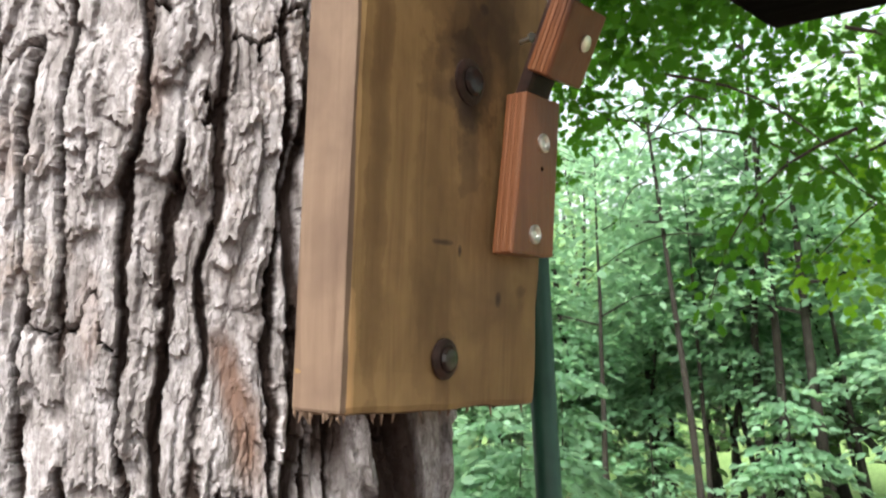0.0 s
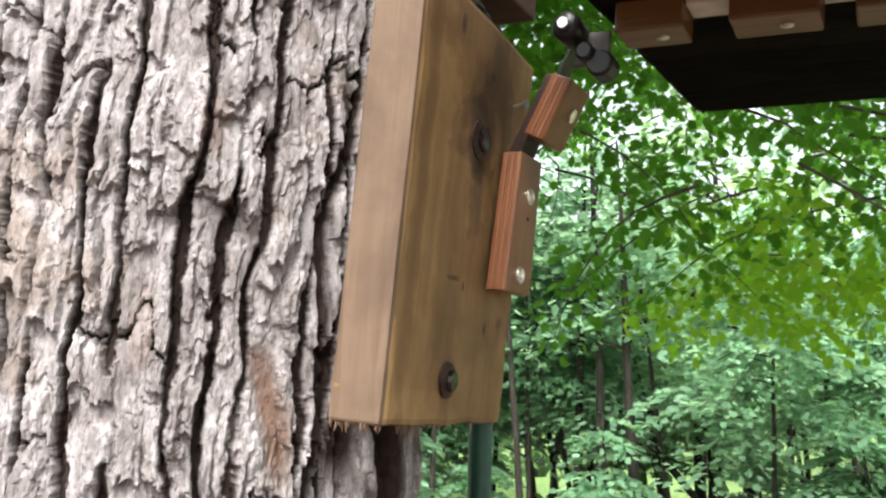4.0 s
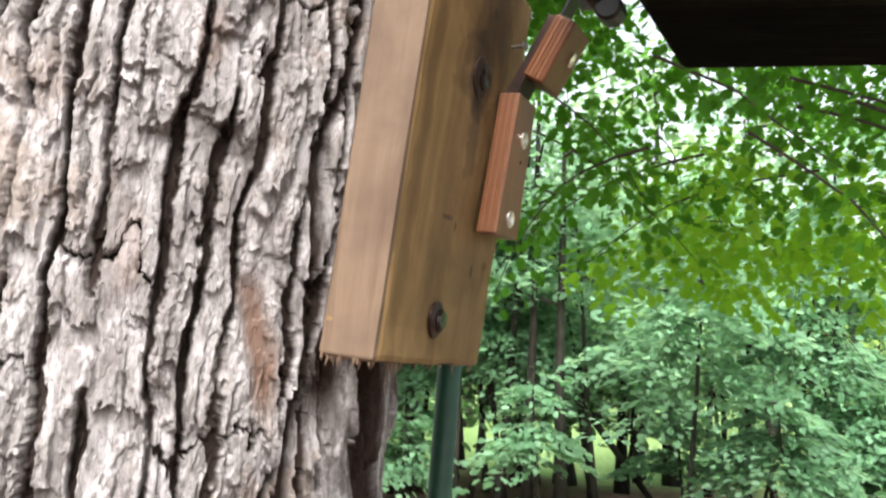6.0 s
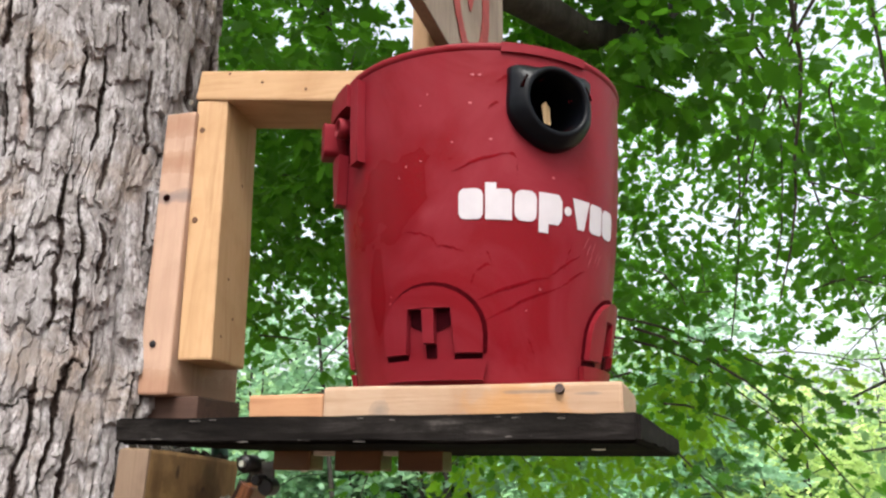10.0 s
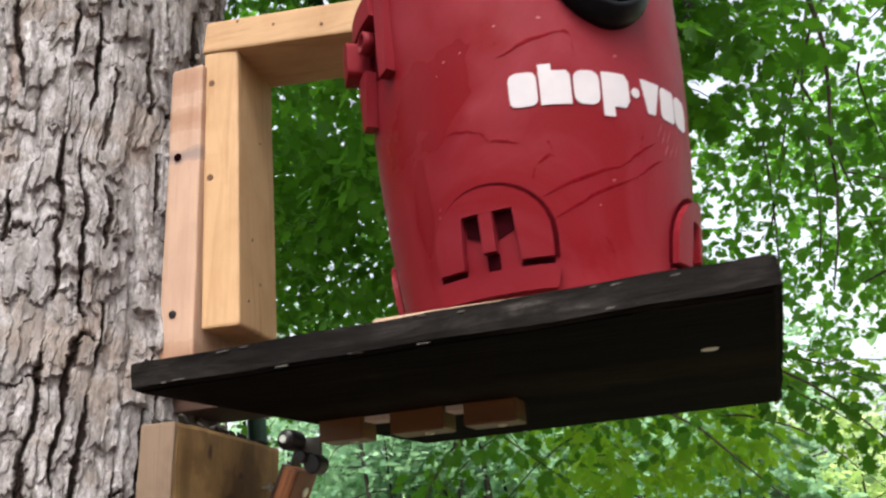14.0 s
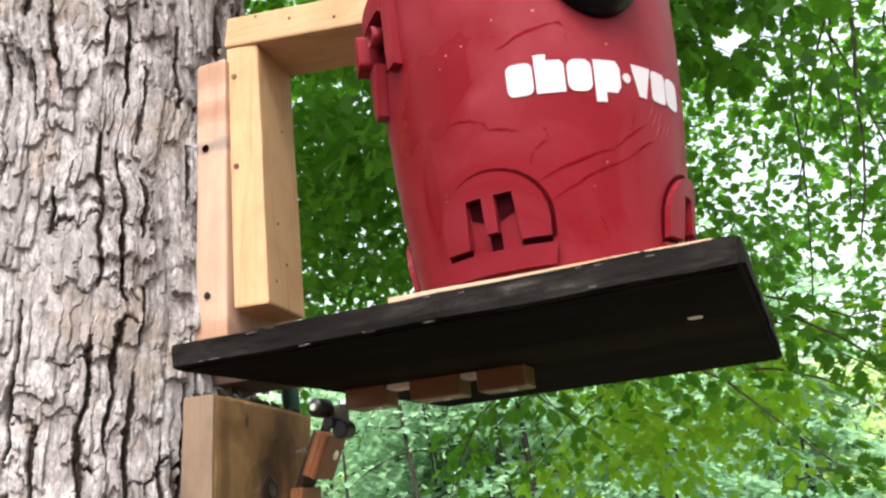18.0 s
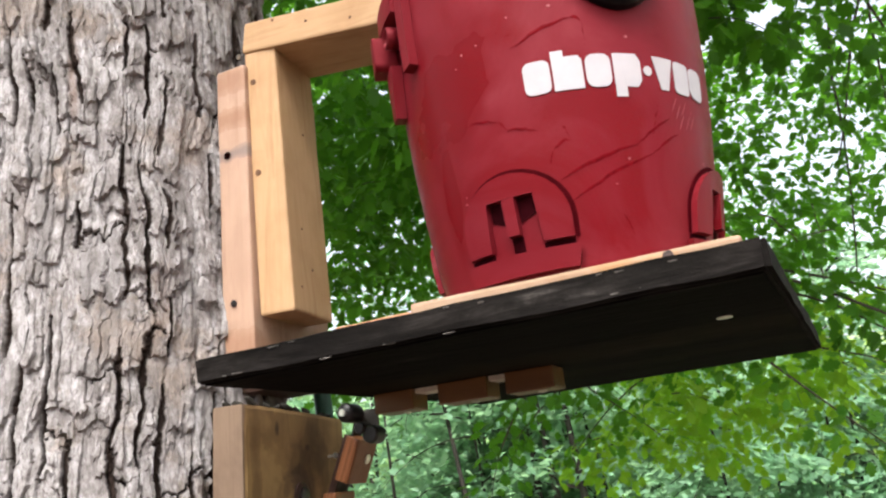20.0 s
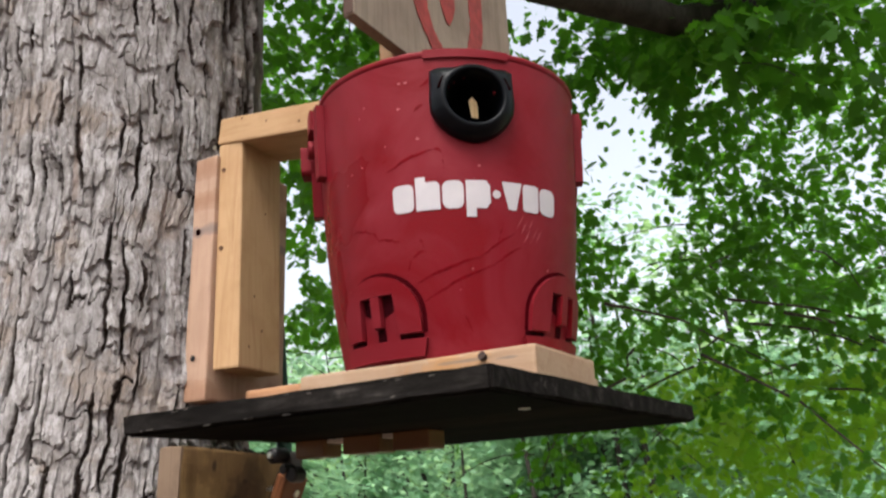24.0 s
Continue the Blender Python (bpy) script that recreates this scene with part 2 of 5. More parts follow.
def bark(name, lo, mid, hi, scale=1.0):
    m, t, b = material(name, 0.95, 0.0, 0.04)
    v = coords(t, (1, 1, 0.5))
    streaky = coords(t, (1, 1, 0.28))
    big = noise_tex(t, coords(t), 9 * scale, 6, 0.7)
    n1 = noise_tex(t, v, 55 * scale, 8, 0.75, 0.3)
    n2 = noise_tex(t, v, 420 * scale, 4, 0.7)
    n3 = noise_tex(t, streaky, 170 * scale, 6, 0.72, 0.3)
    c = ramp(t, n1, [(0.34, tuple(0.7 * x for x in mid)), (0.45, mid), (0.52, tuple(0.5 * (p + q) for p, q in zip(mid, hi))), (0.60, hi)])
    c = mix(t, ramp(t, big, [(0.54, (0, 0, 0)), (0.61, (0.5,) * 3)]), c, (mid[0] * 0.98, mid[1] * 0.80, mid[2] * 0.62))
    c = mix(t, ramp(t, n3, [(0.38, (0.62,) * 3), (0.48, (0, 0, 0))]), c, tuple(0.7 * p + 0.3 * q for p, q in zip(lo, mid)))
    c = mix(t, ramp(t, n2, [(0.36, (0.25,) * 3), (0.46, (0, 0, 0))]), c, lo)
    flake = node(t, "ShaderNodeTexVoronoi", Scale=120.0 * scale)
    flake.feature = "DISTANCE_TO_EDGE"
    warp = t.nodes.new("ShaderNodeVectorMath")
    warp.operation = "MULTIPLY_ADD"
    wn3 = node(t, "ShaderNodeTexNoise", Scale=90.0 * scale, Detail=4.0)
    t.links.new(wn3.outputs["Color"], warp.inputs[0])
    warp.inputs[1].default_value = (0.012 / scale,) * 3
    t.links.new(streaky, warp.inputs[2])
    t.links.new(warp.outputs[0], flake.inputs["Vector"])
    c = mix(t, ramp(t, flake.outputs["Distance"], [(0.0, (0.5,) * 3), (0.05, (0, 0, 0))]), c, lo)
    # crack shade and rot are painted dark into the bark colour
    for key, stops, col in (("tone", [(0.22, (0.6,) * 3), (0.52, (0, 0, 0))], tuple(0.62 * x for x in mid)), ("rust", [(0.1, (0, 0, 0)), (0.8, (0.9,) * 3)], (0.14, 0.084, 0.060)), ("cork_shade", [(0.2, (0, 0, 0)), (0.7, (0.96,) * 3)], (lo[0] * 0.5, lo[1] * 0.4, lo[2] * 0.35))):
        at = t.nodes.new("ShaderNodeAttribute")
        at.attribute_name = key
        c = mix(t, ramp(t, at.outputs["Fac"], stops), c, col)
    t.links.new(c, b.inputs["Base Color"])
    edge = ramp(t, flake.outputs["Distance"], [(0.0, (0, 0, 0)), (0.10, (1, 1, 1))])
    bump(t, b, mix(t, 0.35, mix(t, 0.6, n2, n3), edge), 0.45, 0.003)
    return m


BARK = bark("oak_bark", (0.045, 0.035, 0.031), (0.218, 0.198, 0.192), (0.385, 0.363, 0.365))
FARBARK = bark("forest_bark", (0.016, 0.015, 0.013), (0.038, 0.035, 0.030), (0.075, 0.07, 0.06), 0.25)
TWIG = plain("twig_bark", (0.05, 0.04, 0.03), 0.9, 0.0, 0.4, 50)


def leaf(name, col, back, through_col, amount=0.45, rough=0.5):
    m, t, b = material(name, rough, 0.0, 0.12)
    g = t.nodes.new("ShaderNodeNewGeometry")
    r = ramp(t, g.outputs["Random Per Island"], [(0.0, tuple(c * 0.55 for c in col)), (0.45, col), (0.8, back), (1.0, tuple(min(1, c * 1.5) for c in col))])
    n = noise_tex(t, coords(t), 1.6, 3)
    r = mix(t, ramp(t, n, [(0.42, (0, 0, 0)), (0.62, (0.7,) * 3)]), r, tuple(c * 0.4 for c in col))
    t.links.new(r, b.inputs["Base Color"])
    tr = t.nodes.new("ShaderNodeBsdfTranslucent")
    tr.inputs[0].default_value = (*through_col, 1)
    ms = t.nodes.new("ShaderNodeMixShader")
    ms.inputs[0].default_value = amount
    t.links.new(b.outputs[0], ms.inputs[1])
    t.links.new(tr.outputs[0], ms.inputs[2])
    t.links.new(ms.outputs[0], t.nodes["Material Output"].inputs[0])
    return m


LEAF = leaf("oak_leaf", (0.028, 0.090, 0.011), (0.055, 0.155, 0.022), (0.14, 0.40, 0.02), 0.44)
# woods leaves, lightened so that their colour also carries the haze
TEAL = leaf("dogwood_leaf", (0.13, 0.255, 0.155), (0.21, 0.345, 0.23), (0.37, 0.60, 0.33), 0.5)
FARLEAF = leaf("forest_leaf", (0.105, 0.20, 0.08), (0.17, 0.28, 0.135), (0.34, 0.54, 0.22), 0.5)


# sunlight is painted into these two brighter leaf colours
SUNLIT_OAK = leaf("sunlit_oak_leaf", (0.075, 0.18, 0.016), (0.12, 0.24, 0.028), (0.36, 0.68, 0.035), 0.52)
SUNLIT_FAR = leaf("sunlit_leaf", (0.26, 0.38, 0.11), (0.36, 0.46, 0.20), (0.62, 0.78, 0.30), 0.55)


def ground_mat():
    m, t, b = material("forest_floor", 0.95, 0.0, 0.05)
    v = coords(t)
    n = noise_tex(t, v, 0.5, 6, 0.6)
    f = noise_tex(t, v, 9, 8, 0.75)
    fine = noise_tex(t, v, 60, 5, 0.8)
    litter = ramp(t, f, [(0.3, (0.058, 0.037, 0.029)), (0.55, (0.125, 0.084, 0.068)), (0.75, (0.21, 0.155, 0.125))])
    grass = ramp(t, f, [(0.3, (0.09, 0.15, 0.05)), (0.6, (0.17, 0.26, 0.10)), (0.8, (0.26, 0.33, 0.16))])
    straw = ramp(t, f, [(0.3, (0.20, 0.165, 0.11)), (0.55, (0.37, 0.32, 0.23)), (0.8, (0.50, 0.45, 0.34))])
    sep = t.nodes.new("ShaderNodeSeparateXYZ")
    t.links.new(v, sep.inputs[0])
    add = t.nodes.new("ShaderNodeMath")
    add.operation = "MULTIPLY_ADD"
    t.links.new(n, add.inputs[0])
    add.inputs[1].default_value = 10
    t.links.new(sep.outputs[1], add.inputs[2])
    def band(a, c):
        r = t.nodes.new("ShaderNodeMapRange")
        r.inputs[1].default_value, r.inputs[2].default_value = a, c
        t.links.new(add.outputs[0], r.inputs[0])
        return r.outputs[0]
    # unseen near ground is set dark as litter, to cut light bounced upward
    c = mix(t, band(6.5, 8.0), litter, straw)
    c = mix(t, band(12.7, 13.7), c, litter)
    c = mix(t, band(19.5, 23), c, grass)
    c = mix(t, ramp(t, fine, [(0.3, (0.5,) * 3), (0.5, (0, 0, 0))]), c, (0.08, 0.05, 0.03))
    t.links.new(c, b.inputs["Base Color"])
    bump(t, b, f, 0.8, 0.06)
    return m


GROUND = ground_mat()


# ---- building helpers ----
def empty(name, label, category, group="", at=(0, 0, 0)):
    ob = new(name)
    ob.empty_display_size = 0.05
    ob.location = at
    return tagged(ob, label, category, group)


def part(name, bm, mat, parent=None, label="", smooth=False, origin=None):
    me = bpy.data.meshes.new(name)
    if isinstance(bm, bmesh.types.BMesh):
        bm.to_mesh(me)
        bm.free()
    else:
        me.from_pydata(*bm)
    me.materials.append(mat)
    if smooth:
        me.polygons.foreach_set("use_smooth", [True] * len(me.polygons))
    ob = new(name, me)
    if origin is not None:
        me.transform(Matrix.Translation(-Vector(origin)))
        ob.location = origin
    if parent:
        ob.parent = parent
        ob.matrix_parent_inverse = Matrix.Translation(-Vector(parent.matrix_basis.translation)) if parent.parent is None else (parent.parent.matrix_basis @ parent.matrix_parent_inverse @ parent.matrix_basis).inverted()
    if label:
        ob["label"] = label
    return ob


def box(x0, x1, y0, y1, z0, z1, bevel=0.002, m=None, wobble=0.0, cuts=0):
    bm = bmesh.new()
    bmesh.ops.create_cube(bm, size=1)
    bmesh.ops.scale(bm, vec=(x1 - x0, y1 - y0, z1 - z0), verts=bm.verts)
    bmesh.ops.translate(bm, vec=((x0 + x1) / 2, (y0 + y1) / 2, (z0 + z1) / 2), verts=bm.verts)
    if cuts:
        bmesh.ops.subdivide_edges(bm, edges=bm.edges[:], cuts=cuts, use_grid_fill=True)
    if bevel:
        sharp = [e for e in bm.edges if len(e.link_faces) == 2 and e.calc_face_angle() > 1.0]
        bmesh.ops.bevel(bm, geom=sharp, offset=bevel, segments=2, affect="EDGES", profile=0.6)
    if wobble:
        for v in bm.verts:
            v.co += Vector(noise.noise_vector(v.co * 28)) * wobble
    if m is not None:
        bmesh.ops.transform(bm, matrix=m, verts=bm.verts)
    return bm


def tube(points, radii, sides=8, jitter=0.0, seed=0):
    rng = random.Random(seed)
    vs, fs = [], []
    pts = [Vector(p) for p in points]
    for i, (p, r) in enumerate(zip(pts, radii)):
        d = (pts[min(i + 1, len(pts) - 1)] - pts[max(i - 1, 0)]).normalized()
        a = d.orthogonal().normalized() if abs(d.z) > 0.95 else d.cross(Vector((0, 0, 1))).normalized()
        b = d.cross(a)
        for k in range(sides):
            t = 2 * math.pi * k / sides
            q = r * (1 + rng.uniform(-jitter, jitter))
            vs.append(p + a * math.cos(t) * q + b * math.sin(t) * q)
    for i in range(len(pts) - 1):
        for k in range(sides):
            fs.append((i * sides + k, i * sides + (k + 1) % sides, (i + 1) * sides + (k + 1) % sides, (i + 1) * sides + k))
    fs.append(tuple(range(sides))[::-1])
    fs.append(tuple(range(len(vs) - sides, len(vs))))
    return [tuple(v) for v in vs], [], fs


def lathe(profile, axis_at, direction, sides=24):
    """Turn (radius, along) pairs round an axis."""
    d = Vector(direction).normalized()
    a = d.orthogonal().normalized()
    b = d.cross(a)
    vs, fs = [], []
    for r, h in profile:
        for k in range(sides):
            t = 2 * math.pi * k / sides
            vs.append(tuple(Vector(axis_at) + d * h + (a * math.cos(t) + b * math.sin(t)) * r))
    for i in range(len(profile) - 1):
        for k in range(sides):
            fs.append((i * sides + k, i * sides + (k + 1) % sides, (i + 1) * sides + (k + 1) % sides, (i + 1) * sides + k))
    fs.append(tuple(range(sides))[::-1])
    fs.append(tuple(range(len(vs) - sides, len(vs))))
    return vs, [], fs


def screw(name, at, direction, r, mat, parent, label="", h=0.003):
    ob = part(name, lathe([(r, 0), (r, h * 0.5), (r * 0.75, h), (r * 0.35, h * 1.1), (r * 0.3, h * 0.6)], at, direction, 14), mat, parent, label)
    return ob


# ---- ground ----
def land(x, y):
    """Height of the ground: a slope that falls away to the north and west."""
    far = max(0.0, 1 - max(abs(x) - 70, abs(y) - 70, 0) / 60)
    north = min(max(y / 4, 0.0), 1.0)
    fall = 0.116 * min(max(x, -16.0), 8.0) * north - 0.09 * min(max(y, 0.0), 19.0)
    return fall * far + (0.12 * noise.noise((x * 0.13, y * 0.13, 0)) + 0.03 * noise.noise((x, y, 3))) * far * min(1.0, math.hypot(x, y) / 6)


def ground():
    xs = np.concatenate([np.linspace(-900, -60, 12), np.linspace(-50, 60, 110), np.linspace(75, 900, 12)])
    ys = np.concatenate([np.linspace(-900, -40, 10), np.linspace(-30, 70, 110), np.linspace(85, 900, 12)])
    vs = [(x, y, land(x, y)) for y in ys for x in xs]
    n = len(xs)
    fs = [(j * n + i, j * n + i + 1, (j + 1) * n + i + 1, (j + 1) * n + i) for j in range(len(ys) - 1) for i in range(n - 1)]
    g = part("ground", (vs, [], fs), GROUND, smooth=True)
    tagged(g, "forest floor of brown leaf litter with a strip of dry straw", "ground", kind="structure")


ground()


# ---- noise on arrays ----
def hash2(i, j, s):
    h = (i.astype(np.int64) * 374761393 + j.astype(np.int64) * 668265263 + s * 974711) & 0x7FFFFFFF
    h = ((h ^ (h >> 13)) * 1274126177) & 0x7FFFFFFF
    return ((h ^ (h >> 16)) & 0xFFFFFF) / float(0xFFFFFF)


def vnoise(x, y, s):
    i, j = np.floor(x), np.floor(y)
    u, v = x - i, y - j
    u, v = u * u * (3 - 2 * u), v * v * (3 - 2 * v)
    a, b, c, d = hash2(i, j, s), hash2(i + 1, j, s), hash2(i, j + 1, s), hash2(i + 1, j + 1, s)
    return (a + (b - a) * u) * (1 - v) + (c + (d - c) * u) * v


def fbm(x, y, s, octaves=4):
    return sum(vnoise(x * 2 ** k, y * 2 ** k, s + k) * 0.5 ** k for k in range(octaves)) / (2 - 0.5 ** (octaves - 1)) - 0.5


def cells(x, y, s):
    """Nearest and second distance to jittered cell points, the nearest cell's own number, and how high in it a place lies."""
    f1, f2 = np.full(x.shape, 9.0), np.full(x.shape, 9.0)
    rid, up = np.zeros(x.shape), np.zeros(x.shape)
    i = np.floor(x)
    for di in (-1, 0, 1):
        shift = 3.0 * hash2(i + di, i * 0, s + 3)
        for dj in (-1, 0, 1):
            ci, cj = i + di, np.floor(y + shift) + dj
            px = ci + 0.1 + 0.8 * hash2(ci, cj, s)
            py = cj + 0.1 + 0.8 * hash2(ci, cj, s + 7) - shift
            d = np.hypot(x - px, (y - py))
            near = d < f1
            f2 = np.where(near, f1, np.minimum(f2, d))
            rid = np.where(near, hash2(ci, cj, s + 13), rid)
            up = np.where(near, y - py, up)
            f1 = np.where(near, d, f1)
    return f1, f2, rid, up


TRUNK_AT = (-0.185, 0.04)


def trunk_radius(z):
    """Radius without bark relief, z from the post's foot."""
    return np.interp(z, [-1.85, -1.6, -1.1, -0.45, 0.0, 0.33, 0.52, 0.8, 2.0, 5.0, 9.0], [0.36, 0.27, 0.205, 0.180, 0.189, 0.197, 0.21, 0.213, 0.20, 0.155, 0.07])


def trunk_centre(z):
    """Middle of the trunk: it leans away to the west and north as it rises."""
    return np.interp(z, [-1.9, -0.4, -0.2, 0.0, 0.2, 0.5, 9.0], [-0.165, -0.166, -0.171, -0.183, -0.199, -0.224, -0.35]), np.interp(z, [-1.9, -0.4, -0.2, 0.1, 0.3, 0.5, 9.0], [0.008, 0.008, 0.015, 0.045, 0.06, 0.065, 0.1])


def slats(u, z, w, l, s):
    """Long upright plates in columns: distance to the near side, to the lower and the upper end, a plate's number and its column's."""
    x = u / w
    i = np.floor(x)
    left = i + 0.6 * (hash2(i, i * 0, s) - 0.5)
    i = np.where(x < left, i - 1, i)
    right = i + 1 + 0.6 * (hash2(i + 1, i * 0, s) - 0.5)
    i = np.where(x >= right, i + 1, i)
    left, right = i + 0.6 * (hash2(i, i * 0, s) - 0.5), i + 1 + 0.6 * (hash2(i + 1, i * 0, s) - 0.5)
    y = z / l + 7 * hash2(i, i * 0, s + 3)
    j = np.floor(y)
    low = j + 0.7 * (hash2(i, j, s + 5) - 0.5)
    j = np.where(y < low, j - 1, j)
    high = j + 1 + 0.7 * (hash2(i, j + 1, s + 5) - 0.5)
    j = np.where(y >= high, j + 1, j)
    low, high = j + 0.7 * (hash2(i, j, s + 5) - 0.5), j + 1 + 0.7 * (hash2(i, j + 1, s + 5) - 0.5)
    side = np.minimum(x - left, right - x) * w
    edge = np.where(x - left < right - x, i, i + 1)
    return side, (y - low) * l, (high - y) * l, hash2(i, j, s + 9), edge


def step(d, a, b):
    return np.clip((d - a) / (b - a), 0, 1)


def bark_relief(u, z):
    """Height of the bark, how far a place lies down in a crack, and the tone of its flake."""
    low = np.clip((0.02 - z) / 0.22, 0, 1)
    rag = 0.0035 * fbm(u * 160, z * 110, 5) + 0.0022 * fbm(u * 420, z * 380, 6, 3)
    wu = u + 0.030 * fbm(u * 9, z * 6, 3) + 0.013 * fbm(u * 40, z * 24, 4) + rag
    tall = np.where(z > 0, 0.60 * z, 0.85 * z)   # plates stand longer on the upper trunk
    wz = tall + 0.05 * fbm(u * 30, z * 8, 9) + (0.012 + 0.010 * low) * fbm(u * 120, z * 60, 10) + 0.005 * fbm(u * 500, z * 300, 12, 2)
    # long cracks between ridges, wider towards the foot
    side, down, up, rid, col = slats(wu, wz, 0.0250, 0.19, 11)
    run = vnoise(col * 3.7, z * 19, 17)
    wide = (0.0004 + 0.0040 * np.clip(run * 2.0 - 0.80 + 0.30 * low, 0, 1)) * (0.65 + 0.25 * low)
    end = 0.0045 * np.clip(vnoise(u * 45, z * 14, 18) * 2.0 - 0.7, 0, 1)
    ridge = step(side, wide * 0.45, wide * 0.45 + 0.0022) * step(down, end * 0.4, end * 0.4 + 0.003)
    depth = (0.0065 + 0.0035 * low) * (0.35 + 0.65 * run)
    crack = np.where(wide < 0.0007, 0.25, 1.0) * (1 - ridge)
    h = -depth * crack
    # overlapping plates: thin above, lifted and broken off square below
    for k, (w, l, lift, share) in enumerate(((0.0215, 0.085, 0.0050, 0.62), (0.0150, 0.050, 0.0042, 0.6), (0.0100, 0.030, 0.0018, 0.5))):
        sd, dn, tp, pid, _ = slats(wu + 0.37 * k + 0.004 * fbm(u * 60, z * 45, 50 + k), wz + 0.21 * k, w, l, 60 + 10 * k)
        on = (pid < share) * 1.0
        rise = 0.30 + 0.70 * np.clip(1 - dn / (l * 1.1), 0, 1)
        h = h + on * lift * rise * step(sd, 0.0002, 0.0016) * step(dn, 0.0, 0.0014) * step(tp, 0.0, l * 0.35)
        if k == 1:
            mid = pid
    # small flakes and rough grain
    f1, f2, kid, kup = cells(wu / 0.0052 + 80, wz / 0.0085 + 80, 29)
    h = h + (0.0004 + 0.0006 * low) * kid * ridge + 0.0013 * fbm(u * 260, z * 170, 37, 4)
    cork_shade = np.clip(crack * 1.1, 0, 1) * np.clip(0.35 + 0.8 * run, 0, 1)
    tone = 0.35 * rid + 0.30 * mid + 0.25 * kid + 0.25 * (fbm(u * 40, z * 26, 44) + 0.5) - 0.07
    return h, cork_shade, tone


def oak_trunk(parent):
    def sheet(name, a0, a1, na, z0, z1, nz, fine, label):
        a = np.linspace(a0, a1, na)
        z = np.linspace(z0, z1, nz)
        A, ZZ = np.meshgrid(a, z)
        R = trunk_radius(ZZ)
        h, cork_shade, tone = bark_relief(A * 0.18, ZZ)
        # rotten streaks beside frame and plank; below the plank a gap with painted shade
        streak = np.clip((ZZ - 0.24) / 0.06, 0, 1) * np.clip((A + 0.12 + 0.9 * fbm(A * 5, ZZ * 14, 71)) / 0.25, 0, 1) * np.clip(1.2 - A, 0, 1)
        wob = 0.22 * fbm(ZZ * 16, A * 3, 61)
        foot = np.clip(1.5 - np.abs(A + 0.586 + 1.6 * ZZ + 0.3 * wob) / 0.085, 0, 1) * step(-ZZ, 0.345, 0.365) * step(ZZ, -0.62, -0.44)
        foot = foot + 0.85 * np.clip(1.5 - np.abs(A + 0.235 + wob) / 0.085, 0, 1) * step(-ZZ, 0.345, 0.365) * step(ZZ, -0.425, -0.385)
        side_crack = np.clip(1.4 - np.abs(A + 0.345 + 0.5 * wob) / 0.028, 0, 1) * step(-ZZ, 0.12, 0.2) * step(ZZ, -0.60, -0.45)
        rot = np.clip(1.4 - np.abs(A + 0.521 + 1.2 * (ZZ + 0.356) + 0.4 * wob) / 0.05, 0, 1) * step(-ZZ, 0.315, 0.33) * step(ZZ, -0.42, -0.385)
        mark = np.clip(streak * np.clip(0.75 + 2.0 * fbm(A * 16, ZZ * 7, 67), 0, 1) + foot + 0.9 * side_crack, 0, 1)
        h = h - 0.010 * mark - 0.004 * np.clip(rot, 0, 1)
        # the gap's shade is painted on over its far wall
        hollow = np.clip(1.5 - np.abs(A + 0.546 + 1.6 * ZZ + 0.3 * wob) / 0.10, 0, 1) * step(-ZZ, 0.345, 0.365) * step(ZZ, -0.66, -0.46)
        cork_shade = np.maximum(cork_shade, 0.85 * np.maximum(mark, hollow))
        # reddish inner bark where plates have fallen
        rust = np.clip(rot, 0, 1) * (0.75 + 0.6 * fbm(A * 60, ZZ * 60, 62))
        for a0, z0, da, dz, much in ((-0.78, -0.197, 0.045, 0.016, 0.55), (-1.20, -0.235, 0.05, 0.03, 0.35), (-0.94, -0.318, 0.05, 0.022, 0.5), (-1.04, 0.27, 0.035, 0.05, 0.7), (-0.585, 0.015, 0.06, 0.05, 0.35), (-1.3, 0.12, 0.06, 0.05, 0.3)):
            rust = np.maximum(rust, 0.75 * much * np.clip(1.5 - np.hypot((A - a0) / da, (ZZ - z0) / dz) - 1.2 * fbm(A * 14, ZZ * 40, 64), 0, 1))
        # a lifted flap on the upper trunk
        flap = step(np.abs(A + 0.645 + 0.25 * fbm(ZZ * 60, A, 65)), 0.13, 0.115) * step(ZZ + 0.03 * fbm(A * 30, ZZ * 4, 66), 0.052, 0.055) * step(-ZZ, -0.20, -0.12)
        h = h + 0.006 * flap * (0.4 + 0.6 * step(-ZZ, -0.17, -0.06))
        r = R + h - 0.0085
        mx, my = trunk_centre(ZZ)
        co = np.stack([mx + r * np.cos(A), my + r * np.sin(A), ZZ + Z], -1).reshape(-1, 3)
        me = bpy.data.meshes.new(name)
        idx = np.arange(na * nz).reshape(nz, na)
        q = np.stack([idx[:-1, :-1], idx[:-1, 1:], idx[1:, 1:], idx[1:, :-1]], -1).reshape(-1, 4)
        me.vertices.add(len(co))
        me.vertices.foreach_set("co", co.ravel())
        me.loops.add(q.size)
        me.loops.foreach_set("vertex_index", q.ravel())
        me.polygons.add(len(q))
        me.polygons.foreach_set("loop_start", np.arange(0, q.size, 4))
        me.polygons.foreach_set("use_smooth", np.full(len(q), not fine))
        me.update(calc_edges=True)
        at = me.attributes.new("cork_shade", "FLOAT", "POINT")
        at.data.foreach_set("value", cork_shade.ravel().astype(np.float32))
        at = me.attributes.new("tone", "FLOAT", "POINT")
        at.data.foreach_set("value", tone.ravel().astype(np.float32))
        at = me.attributes.new("rust", "FLOAT", "POINT")
        at.data.foreach_set("value", np.clip(rust, 0, 1).ravel().astype(np.float32))
        me.materials.append(BARK)
        ob = new(name, me)
